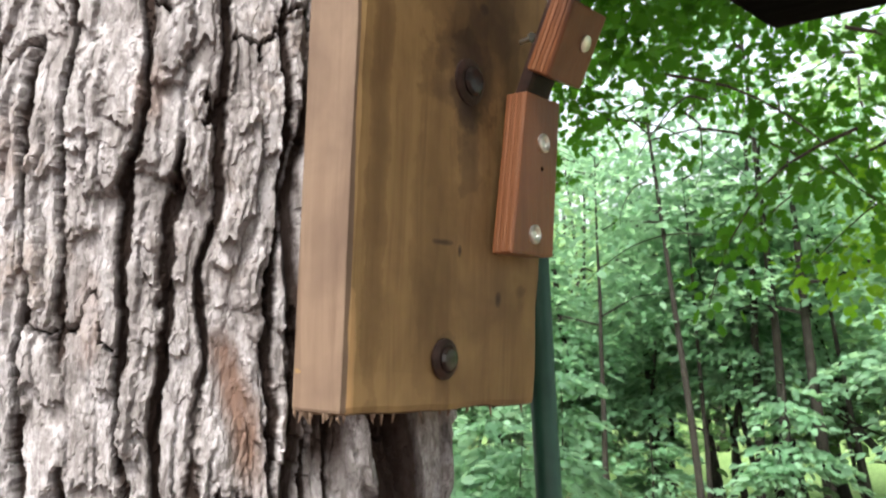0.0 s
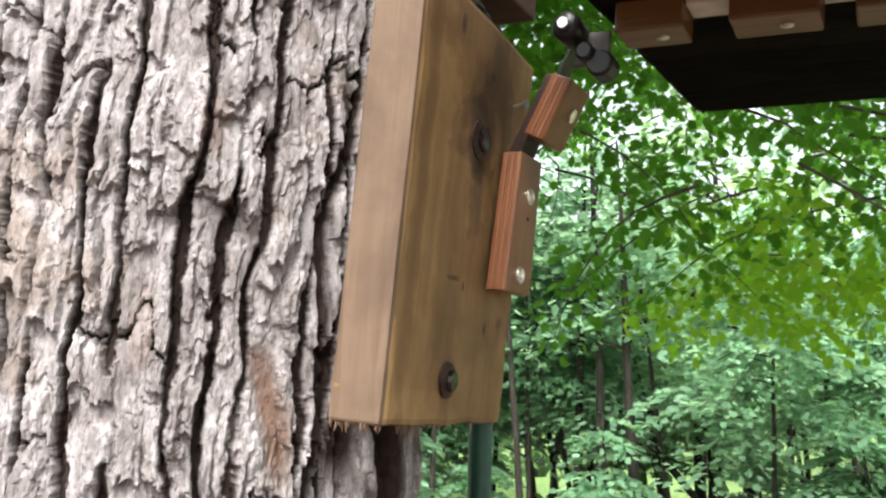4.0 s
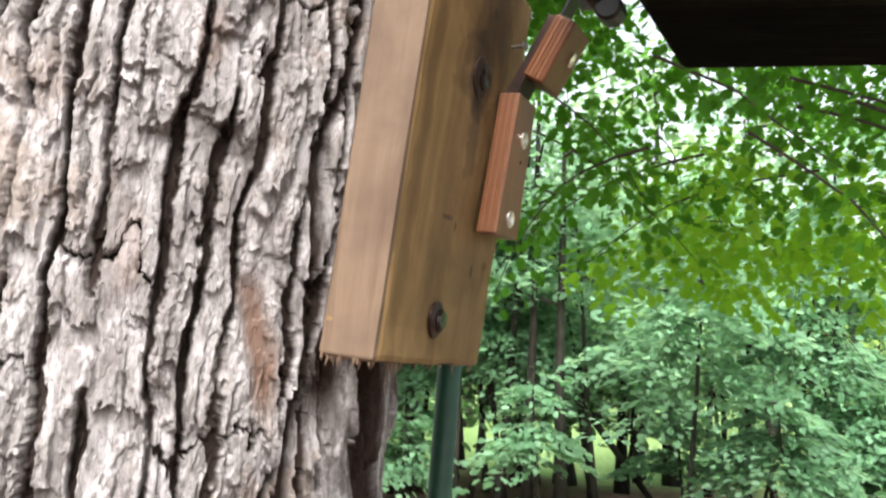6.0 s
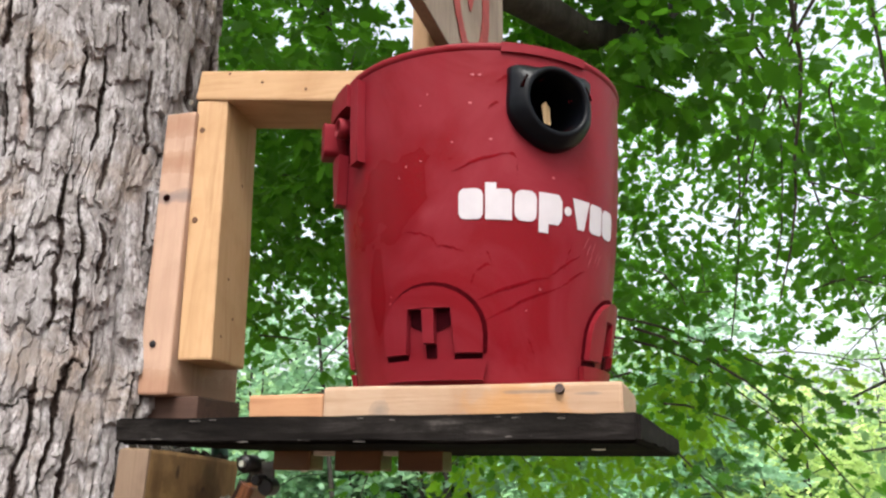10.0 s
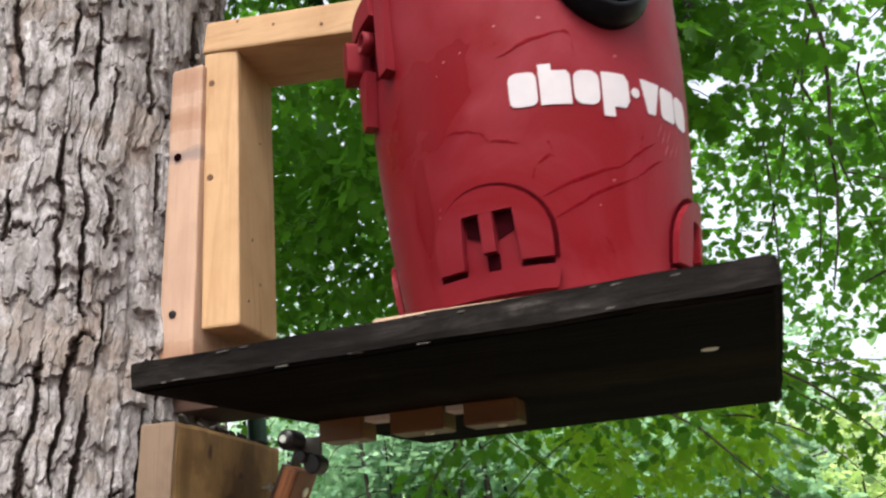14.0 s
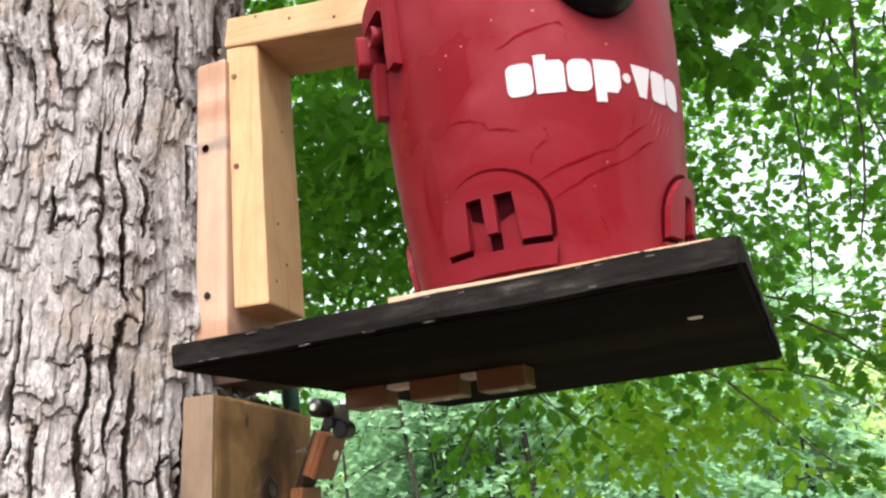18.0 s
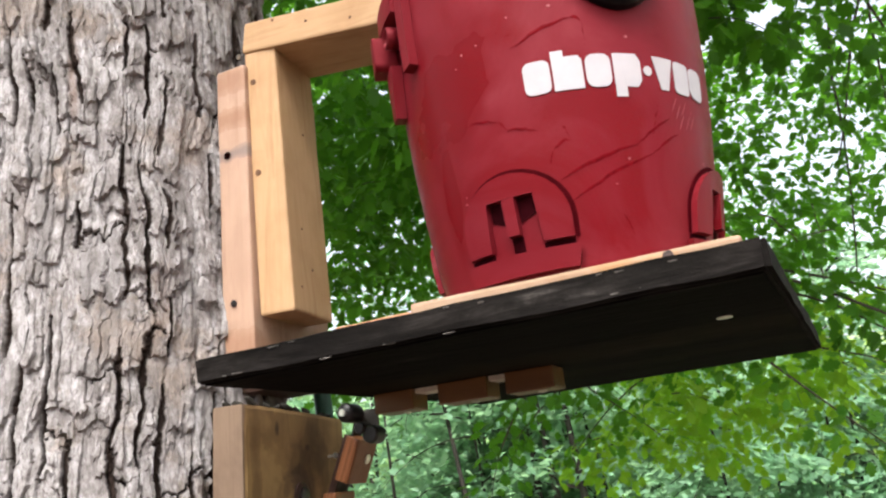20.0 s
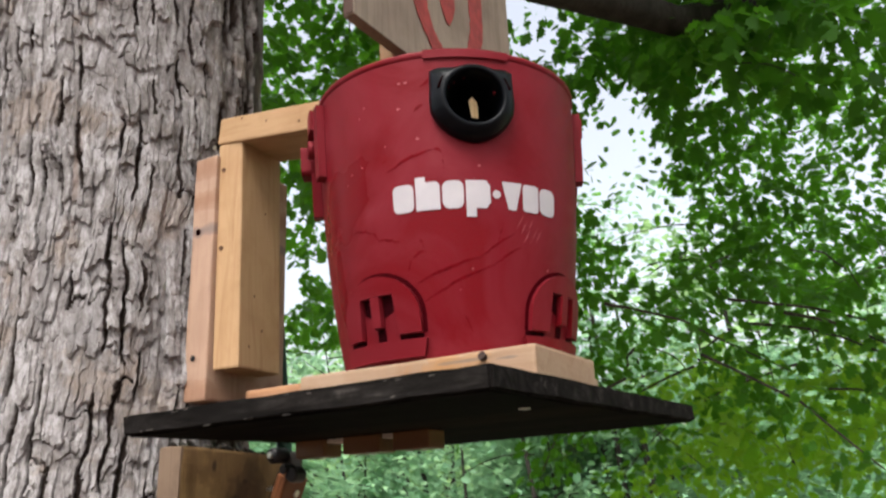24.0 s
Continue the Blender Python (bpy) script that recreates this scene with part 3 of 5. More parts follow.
        ob.parent = parent
        ob.matrix_parent_inverse = Matrix.Translation(-Vector(parent.location))
        ob["label"] = label
    sheet("trunk", radians(-125), radians(30), 660, -0.66, 0.62, 1240, True, "deeply furrowed pale grey oak bark")
    sheet("trunk_back", radians(29.6), radians(235.4), 110, -0.66, 0.62, 200, False, "furrowed grey bark on the far side")
    sheet("trunk_foot", 0, 2 * math.pi, 150, -1.9, -0.655, 180, False, "flaring foot of the trunk")
    sheet("trunk_top", 0, 2 * math.pi, 120, 0.615, 8.5, 260, False, "upper trunk")


# ---- leaves ----
OAK = [(0, 0), (0.10, 0.10), (0.30, 0.16), (0.20, 0.27), (0.46, 0.42), (0.27, 0.52), (0.42, 0.72), (0.20, 0.78), (0.16, 0.95), (0, 1.0)]


def leaf_shape(lobed):
    if lobed:
        right = OAK
        v = [(0, y, 0) for x, y in right] + [(x, y, 0.16 * x) for x, y in right[1:-1]] + [(-x, y, 0.16 * x) for x, y in right[1:-1]]
        n, k = len(right), len(right) - 2
        f = []
        for side in (0, 1):
            o = n + side * k
            for i in range(n - 1):
                p = [i, i + 1]
                if i + 1 <= k:
                    p.append(o + i)
                if i >= 1:
                    p.append(o + i - 1)
                if len(p) == 4:
                    p = [i, i + 1, o + i, o + i - 1]
                f.append(tuple(p if side else p[::-1]))
        return np.array(v), f
    v = [(0, 0, 0), (0.30, 0.35, 0.06), (0.24, 0.75, 0.03), (0, 1, -0.06), (-0.24, 0.72, 0.05), (-0.30, 0.33, 0.06)]
    return np.array(v), [(0, 1, 2, 3), (0, 3, 4, 5)]


def leaves(places, dirs, sizes, lobed, seed):
    """One mesh of leaves: each stands at its place, points along its direction and is turned by chance."""
    rng = np.random.default_rng(seed)
    v, f = leaf_shape(lobed)
    n = len(places)
    d = dirs / np.linalg.norm(dirs, axis=1)[:, None]
    r = rng.normal(size=(n, 3)) * 0.55 + np.array((0, 0, 1.0))
    side = np.cross(d, r)
    side /= np.linalg.norm(side, axis=1)[:, None] + 1e-9
    up = np.cross(side, d)
    co = places[:, None, :] + sizes[:, None, None] * (v[None, :, 0:1] * side[:, None, :] + v[None, :, 1:2] * d[:, None, :] + v[None, :, 2:3] * up[:, None, :])
    me = bpy.data.meshes.new("crown")
    k = len(v)
    me.vertices.add(n * k)
    me.vertices.foreach_set("co", co.ravel())
    lens = np.array([len(x) for x in f])
    flat = np.concatenate([np.array(x) for x in f])
    loops = (flat[None, :] + (np.arange(n) * k)[:, None]).ravel()
    starts = (np.concatenate([[0], np.cumsum(lens)[:-1]])[None, :] + (np.arange(n) * len(flat))[:, None]).ravel()
    me.loops.add(len(loops))
    me.loops.foreach_set("vertex_index", loops)
    me.polygons.add(len(starts))
    me.polygons.foreach_set("loop_start", starts)
    me.update(calc_edges=True)
    return me


def put(name, me, mat, parent, label=""):
    me.materials.append(mat)
    ob = new(name, me)
    ob.parent = parent
    ob.matrix_parent_inverse = Matrix.Translation(-Vector(parent.location))
    if label:
        ob["label"] = label
    return ob


def spray(rng, start, direction, length, droop, n, spread):
    """A drooping twig: its points, and places and directions for n leaves along it."""
    pts = []
    p, d = np.array(start, float), np.array(direction, float)
    steps = 7
    for i in range(steps + 1):
        pts.append(tuple(p))
        d = d + np.array((rng.normal() * 0.12, rng.normal() * 0.12, -droop / steps + rng.normal() * 0.06))
        d /= np.linalg.norm(d)
        p = p + d * length / steps
    a = np.array(pts)
    t = rng.uniform(0.1, 1, n) ** 0.8 * steps
    i = np.minimum(t.astype(int), steps - 1)
    q = a[i] + (a[i + 1] - a[i]) * (t - i)[:, None]
    off = rng.normal(size=(n, 3)) * np.array((1, 1, 0.55))
    off /= np.linalg.norm(off, axis=1)[:, None]
    q = q + off * (rng.uniform(0.02, 1, n) ** 0.7 * spread)[:, None]
    dd = off + (a[i + 1] - a[i]) / (length / steps) * 0.5 + np.array((0, 0, -0.45))
    return pts, q, dd


def oak_tree():
    tree = empty("oak_tree", "large oak with furrowed grey bark and leafy hanging boughs", "tree", at=(TRUNK_AT[0], TRUNK_AT[1], 0))
    oak_trunk(tree)
    rng = np.random.default_rng(5)
    limb = [(-0.12, 0.16, 0.98), (-0.02, 0.55, 1.05), (0.103, 1.0, 1.086), (0.312, 1.6, 1.20), (0.52, 2.2, 1.52), (0.7, 2.9, 2.2), (0.95, 3.9, 3.1)]
    # boughs take the darker forest bark, which puts their shade into the colour
    part("limb", tube([(x, y, z + Z) for x, y, z in limb], [0.075, 0.060, 0.052, 0.045, 0.036, 0.026, 0.012], 14, 0.16, 1), FARBARK, tree, "thick crooked bough", True)
    limb2 = [(-0.12, 0.14, 1.6), (-0.5, 1.0, 2.0), (-1.0, 2.2, 2.3), (-1.5, 3.6, 2.5), (-2.1, 5.2, 2.9)]
    part("limb", tube([(x, y, z + Z) for x, y, z in limb2], [0.08, 0.065, 0.05, 0.03, 0.012], 12, 0.1, 2), FARBARK, tree, "", True)
    limb3 = [(-0.05, 0.05, 1.9), (0.7, 0.9, 2.3), (1.6, 2.0, 2.6), (2.6, 3.3, 2.7)]
    part("limb", tube([(x, y, z + Z) for x, y, z in limb3], [0.08, 0.06, 0.035, 0.012], 12, 0.1, 3), FARBARK, tree, "", True)
    q_all, d_all = [], []
    view_from = np.array((0.6, -0.85, -0.2))   # viewpoint on the camera's way; sprays are placed by direction from it
    count = 0
    while count < 430:
        az, el, r = radians(rng.uniform(-46, 24)), radians(rng.uniform(1, 42)), rng.uniform(3.0, 6.8)
        azd, eld = math.degrees(az), math.degrees(el)
        if eld < 4 + 3 * math.sin(azd * 0.35) or (azd > 4 and eld < 9):
            continue
        if r < 3.6 and azd < -12 and eld < 24:
            continue
        p = view_from + r * np.array((math.sin(az) * math.cos(el), math.cos(az) * math.cos(el), math.sin(el)))
        ang = rng.uniform(0, 2 * math.pi)
        pts, q, d = spray(rng, p + (0, 0, Z + 0.15), (math.cos(ang), math.sin(ang), 0.15), rng.uniform(0.45, 0.95), 0.9, int(rng.integers(40, 66)), 0.17)
        q_all.append(q)
        d_all.append(d)
        if count % 4 == 0:
            part("twig", tube(pts, np.linspace(0.005, 0.0015, 8), 5), TWIG, tree)
        count += 1
    for k in range(280):
        az, el, r = radians(rng.uniform(-44, -9)), radians(rng.uniform(2, 36)), rng.uniform(4.0, 7.5)
        p = view_from + r * np.array((math.sin(az) * math.cos(el), math.cos(az) * math.cos(el), math.sin(el)))
        ang = rng.uniform(0, 2 * math.pi)
        pts, q, d = spray(rng, p + (0, 0, Z + 0.15), (math.cos(ang), math.sin(ang), 0.15), rng.uniform(0.45, 0.95), 0.9, 60, 0.17)
        q_all.append(q)
        d_all.append(d)
    for k in range(120):
        az, el, r = radians(rng.uniform(-34, -22)), radians(rng.uniform(13, 30)), rng.uniform(4.2, 6.5)
        p = view_from + r * np.array((math.sin(az) * math.cos(el), math.cos(az) * math.cos(el), math.sin(el)))
        ang = rng.uniform(0, 2 * math.pi)
        pts, q, d = spray(rng, p + (0, 0, Z + 0.15), (math.cos(ang), math.sin(ang), 0.1), rng.uniform(0.3, 0.6), 0.9, 44, 0.17)
        q_all.append(q)
        d_all.append(d)
    # boughs farther back, towards the clearing
    for k in range(150):
        az, el, r = radians(rng.uniform(-12, 22)), radians(rng.uniform(7, 28)), rng.uniform(6.5, 8.5)
        p = view_from + r * np.array((math.sin(az) * math.cos(el), math.cos(az) * math.cos(el), math.sin(el)))
        ang = rng.uniform(0, 2 * math.pi)
        pts, q, d = spray(rng, p + (0, 0, Z), (math.cos(ang), math.sin(ang), 0.1), rng.uniform(0.5, 1.0), 0.9, 95, 0.24)
        q_all.append(q)
        d_all.append(d)
    # thick shaded foliage behind the trunk
    for k in range(90):
        p = np.array((rng.uniform(-2.0, -0.5), rng.uniform(1.1, 2.6), rng.uniform(0.75, 2.2)))
        ang = rng.uniform(0, 2 * math.pi)
        pts, q, d = spray(rng, p + (0, 0, Z), (math.cos(ang), math.sin(ang), 0.1), rng.uniform(0.3, 0.6), 0.9, 44, 0.15)
        q_all.append(q)
        d_all.append(d)
    # dark clumps that hang from the bough
    for k in range(14):
        t = rng.uniform(0, 0.35)
        p = np.array((0.30 + 0.75 * t + rng.normal() * 0.16, 1.7 + 1.7 * t + rng.normal() * 0.2, 1.02 + 0.55 * rng.uniform(0, 1) + 0.25 * t))
        ang = rng.uniform(0, 2 * math.pi)
        pts, q, d = spray(rng, p + (0, 0, Z), (math.cos(ang), math.sin(ang), 0.1), rng.uniform(0.25, 0.5), 1.1, 34, 0.13)
        part("twig", tube(pts, np.linspace(0.004, 0.0012, 8), 5), TWIG, tree) if k % 3 == 0 else None
        q_all.append(q)
        d_all.append(d)
    # more clumps, placed by direction from the camera's last stand
    for k in range(64):
        az, el, r = radians(rng.uniform(-16, -5)), radians(rng.uniform(25, 38)), rng.uniform(2.6, 4.2)
        p = np.array((0.82, -0.73, Z - 0.05)) + r * np.array((math.sin(az) * math.cos(el), math.cos(az) * math.cos(el), math.sin(el)))
        ang = rng.uniform(0, 2 * math.pi)
        pts, q, d = spray(rng, p, (math.cos(ang), math.sin(ang), 0.1), rng.uniform(0.3, 0.5), 0.9, 46, 0.13)
        q_all.append(q)
        d_all.append(d)
    # leafy roof added mostly out of view over the bough, to shade leaves below
    for k in range(150):
        p = np.array((rng.uniform(-2.0, 1.6), rng.uniform(0.35, 2.3), rng.uniform(2.0, 2.9)))
        ang = rng.uniform(0, 2 * math.pi)
        pts, q, d = spray(rng, p + (0, 0, Z), (math.cos(ang), math.sin(ang), 0.2), rng.uniform(0.4, 0.8), 0.5, 46, 0.18)
        q_all.append(q)
        d_all.append(d)
    # long bare stems that hang through the leaves
    for k in range(9):
        az, r = radians(rng.uniform(-8, 17)), rng.uniform(3.0, 5.0)
        p = view_from + r * np.array((math.sin(az), math.cos(az), 0.62))
        pts, q, d = spray(rng, p + (0, 0, Z), (rng.normal() * 0.5, 0.2, -0.6), rng.uniform(1.2, 2.1), 0.9, 46, 0.22)
        part("branch", tube(pts, np.linspace(0.010, 0.003, 8), 6), TWIG, tree)
        q_all.append(q)
        d_all.append(d)
    q, d = np.concatenate(q_all), np.concatenate(d_all)
    # gaps cut by direction from the camera: many small ones, and one large one beside the frame
    w = q - (view_from + np.array((0, 0, Z)))
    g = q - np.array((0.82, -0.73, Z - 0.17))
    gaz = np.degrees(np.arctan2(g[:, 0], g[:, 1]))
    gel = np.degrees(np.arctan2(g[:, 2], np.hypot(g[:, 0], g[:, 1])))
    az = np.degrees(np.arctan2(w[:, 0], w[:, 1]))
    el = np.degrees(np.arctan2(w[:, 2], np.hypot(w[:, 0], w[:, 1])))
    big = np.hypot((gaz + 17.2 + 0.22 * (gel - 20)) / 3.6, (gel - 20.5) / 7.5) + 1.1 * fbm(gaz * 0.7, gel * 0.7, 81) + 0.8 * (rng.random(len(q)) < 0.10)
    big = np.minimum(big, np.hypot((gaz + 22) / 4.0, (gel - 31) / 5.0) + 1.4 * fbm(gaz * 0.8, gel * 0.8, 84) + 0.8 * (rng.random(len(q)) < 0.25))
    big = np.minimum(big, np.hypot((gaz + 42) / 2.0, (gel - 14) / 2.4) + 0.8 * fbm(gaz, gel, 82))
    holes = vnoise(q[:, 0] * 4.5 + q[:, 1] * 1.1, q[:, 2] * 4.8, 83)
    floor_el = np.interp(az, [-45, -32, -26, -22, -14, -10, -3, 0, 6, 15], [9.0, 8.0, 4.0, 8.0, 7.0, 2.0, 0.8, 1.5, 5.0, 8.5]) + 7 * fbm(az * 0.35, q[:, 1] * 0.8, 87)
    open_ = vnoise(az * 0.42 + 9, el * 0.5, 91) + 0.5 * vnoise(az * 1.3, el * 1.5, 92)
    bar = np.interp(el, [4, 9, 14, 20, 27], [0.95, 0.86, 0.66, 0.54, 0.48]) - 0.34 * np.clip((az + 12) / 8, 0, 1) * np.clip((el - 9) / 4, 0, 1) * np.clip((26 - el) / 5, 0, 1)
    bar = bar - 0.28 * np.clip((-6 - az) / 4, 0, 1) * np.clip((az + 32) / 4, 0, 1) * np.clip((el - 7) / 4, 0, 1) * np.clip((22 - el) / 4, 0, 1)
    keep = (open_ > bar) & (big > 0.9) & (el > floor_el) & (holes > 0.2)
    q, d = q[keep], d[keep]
    # crooked dark branches that carry the low sprays
    q_more, d_more = [], []
    for k in range(10):
        az, el, r = radians(rng.uniform(-22, 3)), radians(rng.uniform(9, 18)), rng.uniform(2.9, 4.0)
        p = np.array((0.27, -0.48, -0.30)) + r * np.array((math.sin(az) * math.cos(el), math.cos(az) * math.cos(el), math.sin(el)))
        pts, q2, d2 = spray(rng, p + (0, 0, Z), (rng.choice((-1, 1)) * 0.8, rng.normal() * 0.3, -0.1), rng.uniform(0.6, 1.2), 0.8, 75, 0.16)
        part("branch", tube(pts, np.linspace(0.007, 0.002, 8), 6), TWIG, tree)
        q_more.append(q2)
        d_more.append(d2)
    q, d = np.concatenate([q] + q_more), np.concatenate([d] + d_more)
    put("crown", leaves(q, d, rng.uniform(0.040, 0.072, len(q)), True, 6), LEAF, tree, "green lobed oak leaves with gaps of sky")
    # low sprays of oak leaves, with sunlight painted into their yellow-green colour
    q_low, d_low = [], []
    for k in range(44):
        az, el, r = radians(rng.uniform(-13, 7)), radians(rng.uniform(1.5, 10)), rng.uniform(3.4, 5.2)
        p = np.array((0.27, -0.48, -0.32)) + r * np.array((math.sin(az) * math.cos(el), math.cos(az) * math.cos(el), math.sin(el)))
        ang = rng.uniform(0, 2 * math.pi)
        pts, q, d = spray(rng, p + (0, 0, Z + 0.12), (math.cos(ang), math.sin(ang), 0.1), rng.uniform(0.35, 0.7), 0.9, 40, 0.14)
        part("twig", tube(pts, np.linspace(0.004, 0.0012, 8), 5), TWIG, tree) if k % 5 == 0 else None
        q_low.append(q)
        d_low.append(d)
    q, d = np.concatenate(q_low), np.concatenate(d_low)
    low = put("low_bough", leaves(q, d, rng.uniform(0.042, 0.072, len(q)), True, 16), SUNLIT_OAK, tree, "oak leaves with sunlight painted into their bright yellow-green")
    low["kind"] = "stuff"
    # high crown over the place, out of view and sized to shade it
    n = 9000
    a, r = rng.uniform(0, 2 * math.pi, n), np.sqrt(rng.uniform(0.02, 1, n)) * 3.2
    p = np.stack([TRUNK_AT[0] + r * np.cos(a), TRUNK_AT[1] + r * np.sin(a), 6.2 + rng.uniform(0, 3.5, n) - r * 0.12], 1)
    keep = vnoise(p[:, 0] * 0.9, p[:, 1] * 0.9, 77) > 0.25
    p = p[keep]
    put("shade_crown", leaves(p, rng.normal(size=p.shape), rng.uniform(0.12, 0.2, len(p)), False, 7), LEAF, tree)


oak_tree()


# ---- woods ----
def wood_tree(name, label, x, y, h, r, lean, crown_from, crown_r, n, size, mat, seed, group, sprays=26, flat=0.4, tight=0.22):
    rng = np.random.default_rng(seed)
    zg = land(x, y)
    tree = empty(name, label, "tree", group, (x, y, zg))
    pts, p = [], np.array((x, y, zg - 0.15))
    for i in range(9):
        pts.append(tuple(p))
        p = p + np.array((lean[0] + rng.normal() * 0.02 * h / 8, lean[1] + rng.normal() * 0.02 * h / 8, 1.0)) * h / 8
    rad = [r * 1.35] + [r * (1 - 0.85 * (i / 8) ** 1.1) for i in range(1, 9)]
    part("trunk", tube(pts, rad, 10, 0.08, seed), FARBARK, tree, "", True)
    a = np.array(pts)
    clumps = sprays
    qs, ds = [], []
    for k in range(clumps):
        t = rng.uniform(crown_from, 1.0)
        i = min(int(t * 8), 7)
        base = a[i] + (a[i + 1] - a[i]) * (t * 8 - i)
        ang = rng.uniform(0, 2 * math.pi)
        reach = crown_r * (1.15 - 0.7 * abs(t - 0.55)) * rng.uniform(0.35, 1.0)
        tip = base + np.array((math.cos(ang) * reach, math.sin(ang) * reach, reach * rng.uniform(-0.15, 0.35)))
        if k % 3 == 0:
            mid = (base + tip) / 2 + np.array((0, 0, 0.12 * reach))
            part("limb", tube([tuple(base), tuple(mid), tuple(tip)], [r * 0.32, r * 0.2, r * 0.06], 5), FARBARK, tree)
        m = n // clumps
        s = rng.normal(size=(m, 3)) * np.array((1, 1, flat)) * crown_r * tight
        qs.append(base + (tip - base) * rng.uniform(0.45, 1.05, (m, 1)) + s)
        ds.append(rng.normal(size=(m, 3)) * np.array((1, 1, 0.35)) + np.array((0, 0, -0.25)))
    q = np.concatenate(qs)
    q[:, 2] = np.maximum(q[:, 2], zg + 0.35)
    put("crown", leaves(q, np.concatenate(ds), rng.uniform(0.7, 1.3, len(q)) * size, False, seed + 1), mat, tree)
    return tree


def frond_tree(name, label, x, y, h, r, crown_r, fronds, mat, seed, group):
    """A slender tree whose boughs are drooping sheets of leaves."""
    rng = np.random.default_rng(seed)
    zg = land(x, y)
    tree = empty(name, label, "tree", group, (x, y, zg))
    lean = rng.uniform(-0.18, 0.18, 2) - np.array((0.1, 0.0))
    pts, p = [], np.array((x, y, zg - 0.1))
    for i in range(9):
        pts.append(tuple(p))
        p = p + np.array((lean[0] + rng.normal() * 0.05, lean[1] + rng.normal() * 0.05, 1.0)) * h / 8
    part("trunk", tube(pts, [r * 1.3] + [r * (1 - 0.85 * i / 8) for i in range(1, 9)], 8, 0.08, seed), FARBARK, tree, "", True)
    a = np.array(pts)
    qs, ds = [], []
    for k in range(fronds):
        t = rng.uniform(0.38, 1.0)
        i = min(int(t * 8), 7)
        base = a[i] + (a[i + 1] - a[i]) * (t * 8 - i)
        ang = rng.uniform(0, 2 * math.pi)
        reach = crown_r * (1.1 - 0.6 * t) * rng.uniform(0.5, 1.0)
        out = np.array((math.cos(ang), math.sin(ang), 0))
        side = np.array((-math.sin(ang), math.cos(ang), 0))
        part("bough", tube([tuple(base), tuple(base + out * reach * 0.5 + (0, 0, reach * 0.04)), tuple(base + out * reach - (0, 0, reach * 0.28))], [r * 0.3, r * 0.18, r * 0.05], 4), FARBARK, tree) if k % 4 == 0 else None
        m = int(125 * reach / 1.2)
        u = rng.uniform(0.15, 1.05, m)
        w = rng.normal(size=m) * 0.24 * (0.4 + u) * (1.15 - 0.5 * u)
        zz = 0.10 * u - 0.40 * u ** 2 - 0.35 * w ** 2 + rng.normal(size=m) * 0.022
        qs.append(base + reach * (out * u[:, None] + side * w[:, None] + np.array((0, 0, 1)) * zz[:, None]))
        ds.append(out + side * np.sign(w)[:, None] * 0.8 + np.array((0, 0, -0.35)) + rng.normal(size=(m, 3)) * 0.25)
    q = np.concatenate(qs)
    q[:, 2] = np.maximum(q[:, 2], zg + 0.3)
    put("crown", leaves(q, np.concatenate(ds), rng.uniform(0.075, 0.14, len(q)), False, seed + 1), mat, tree)


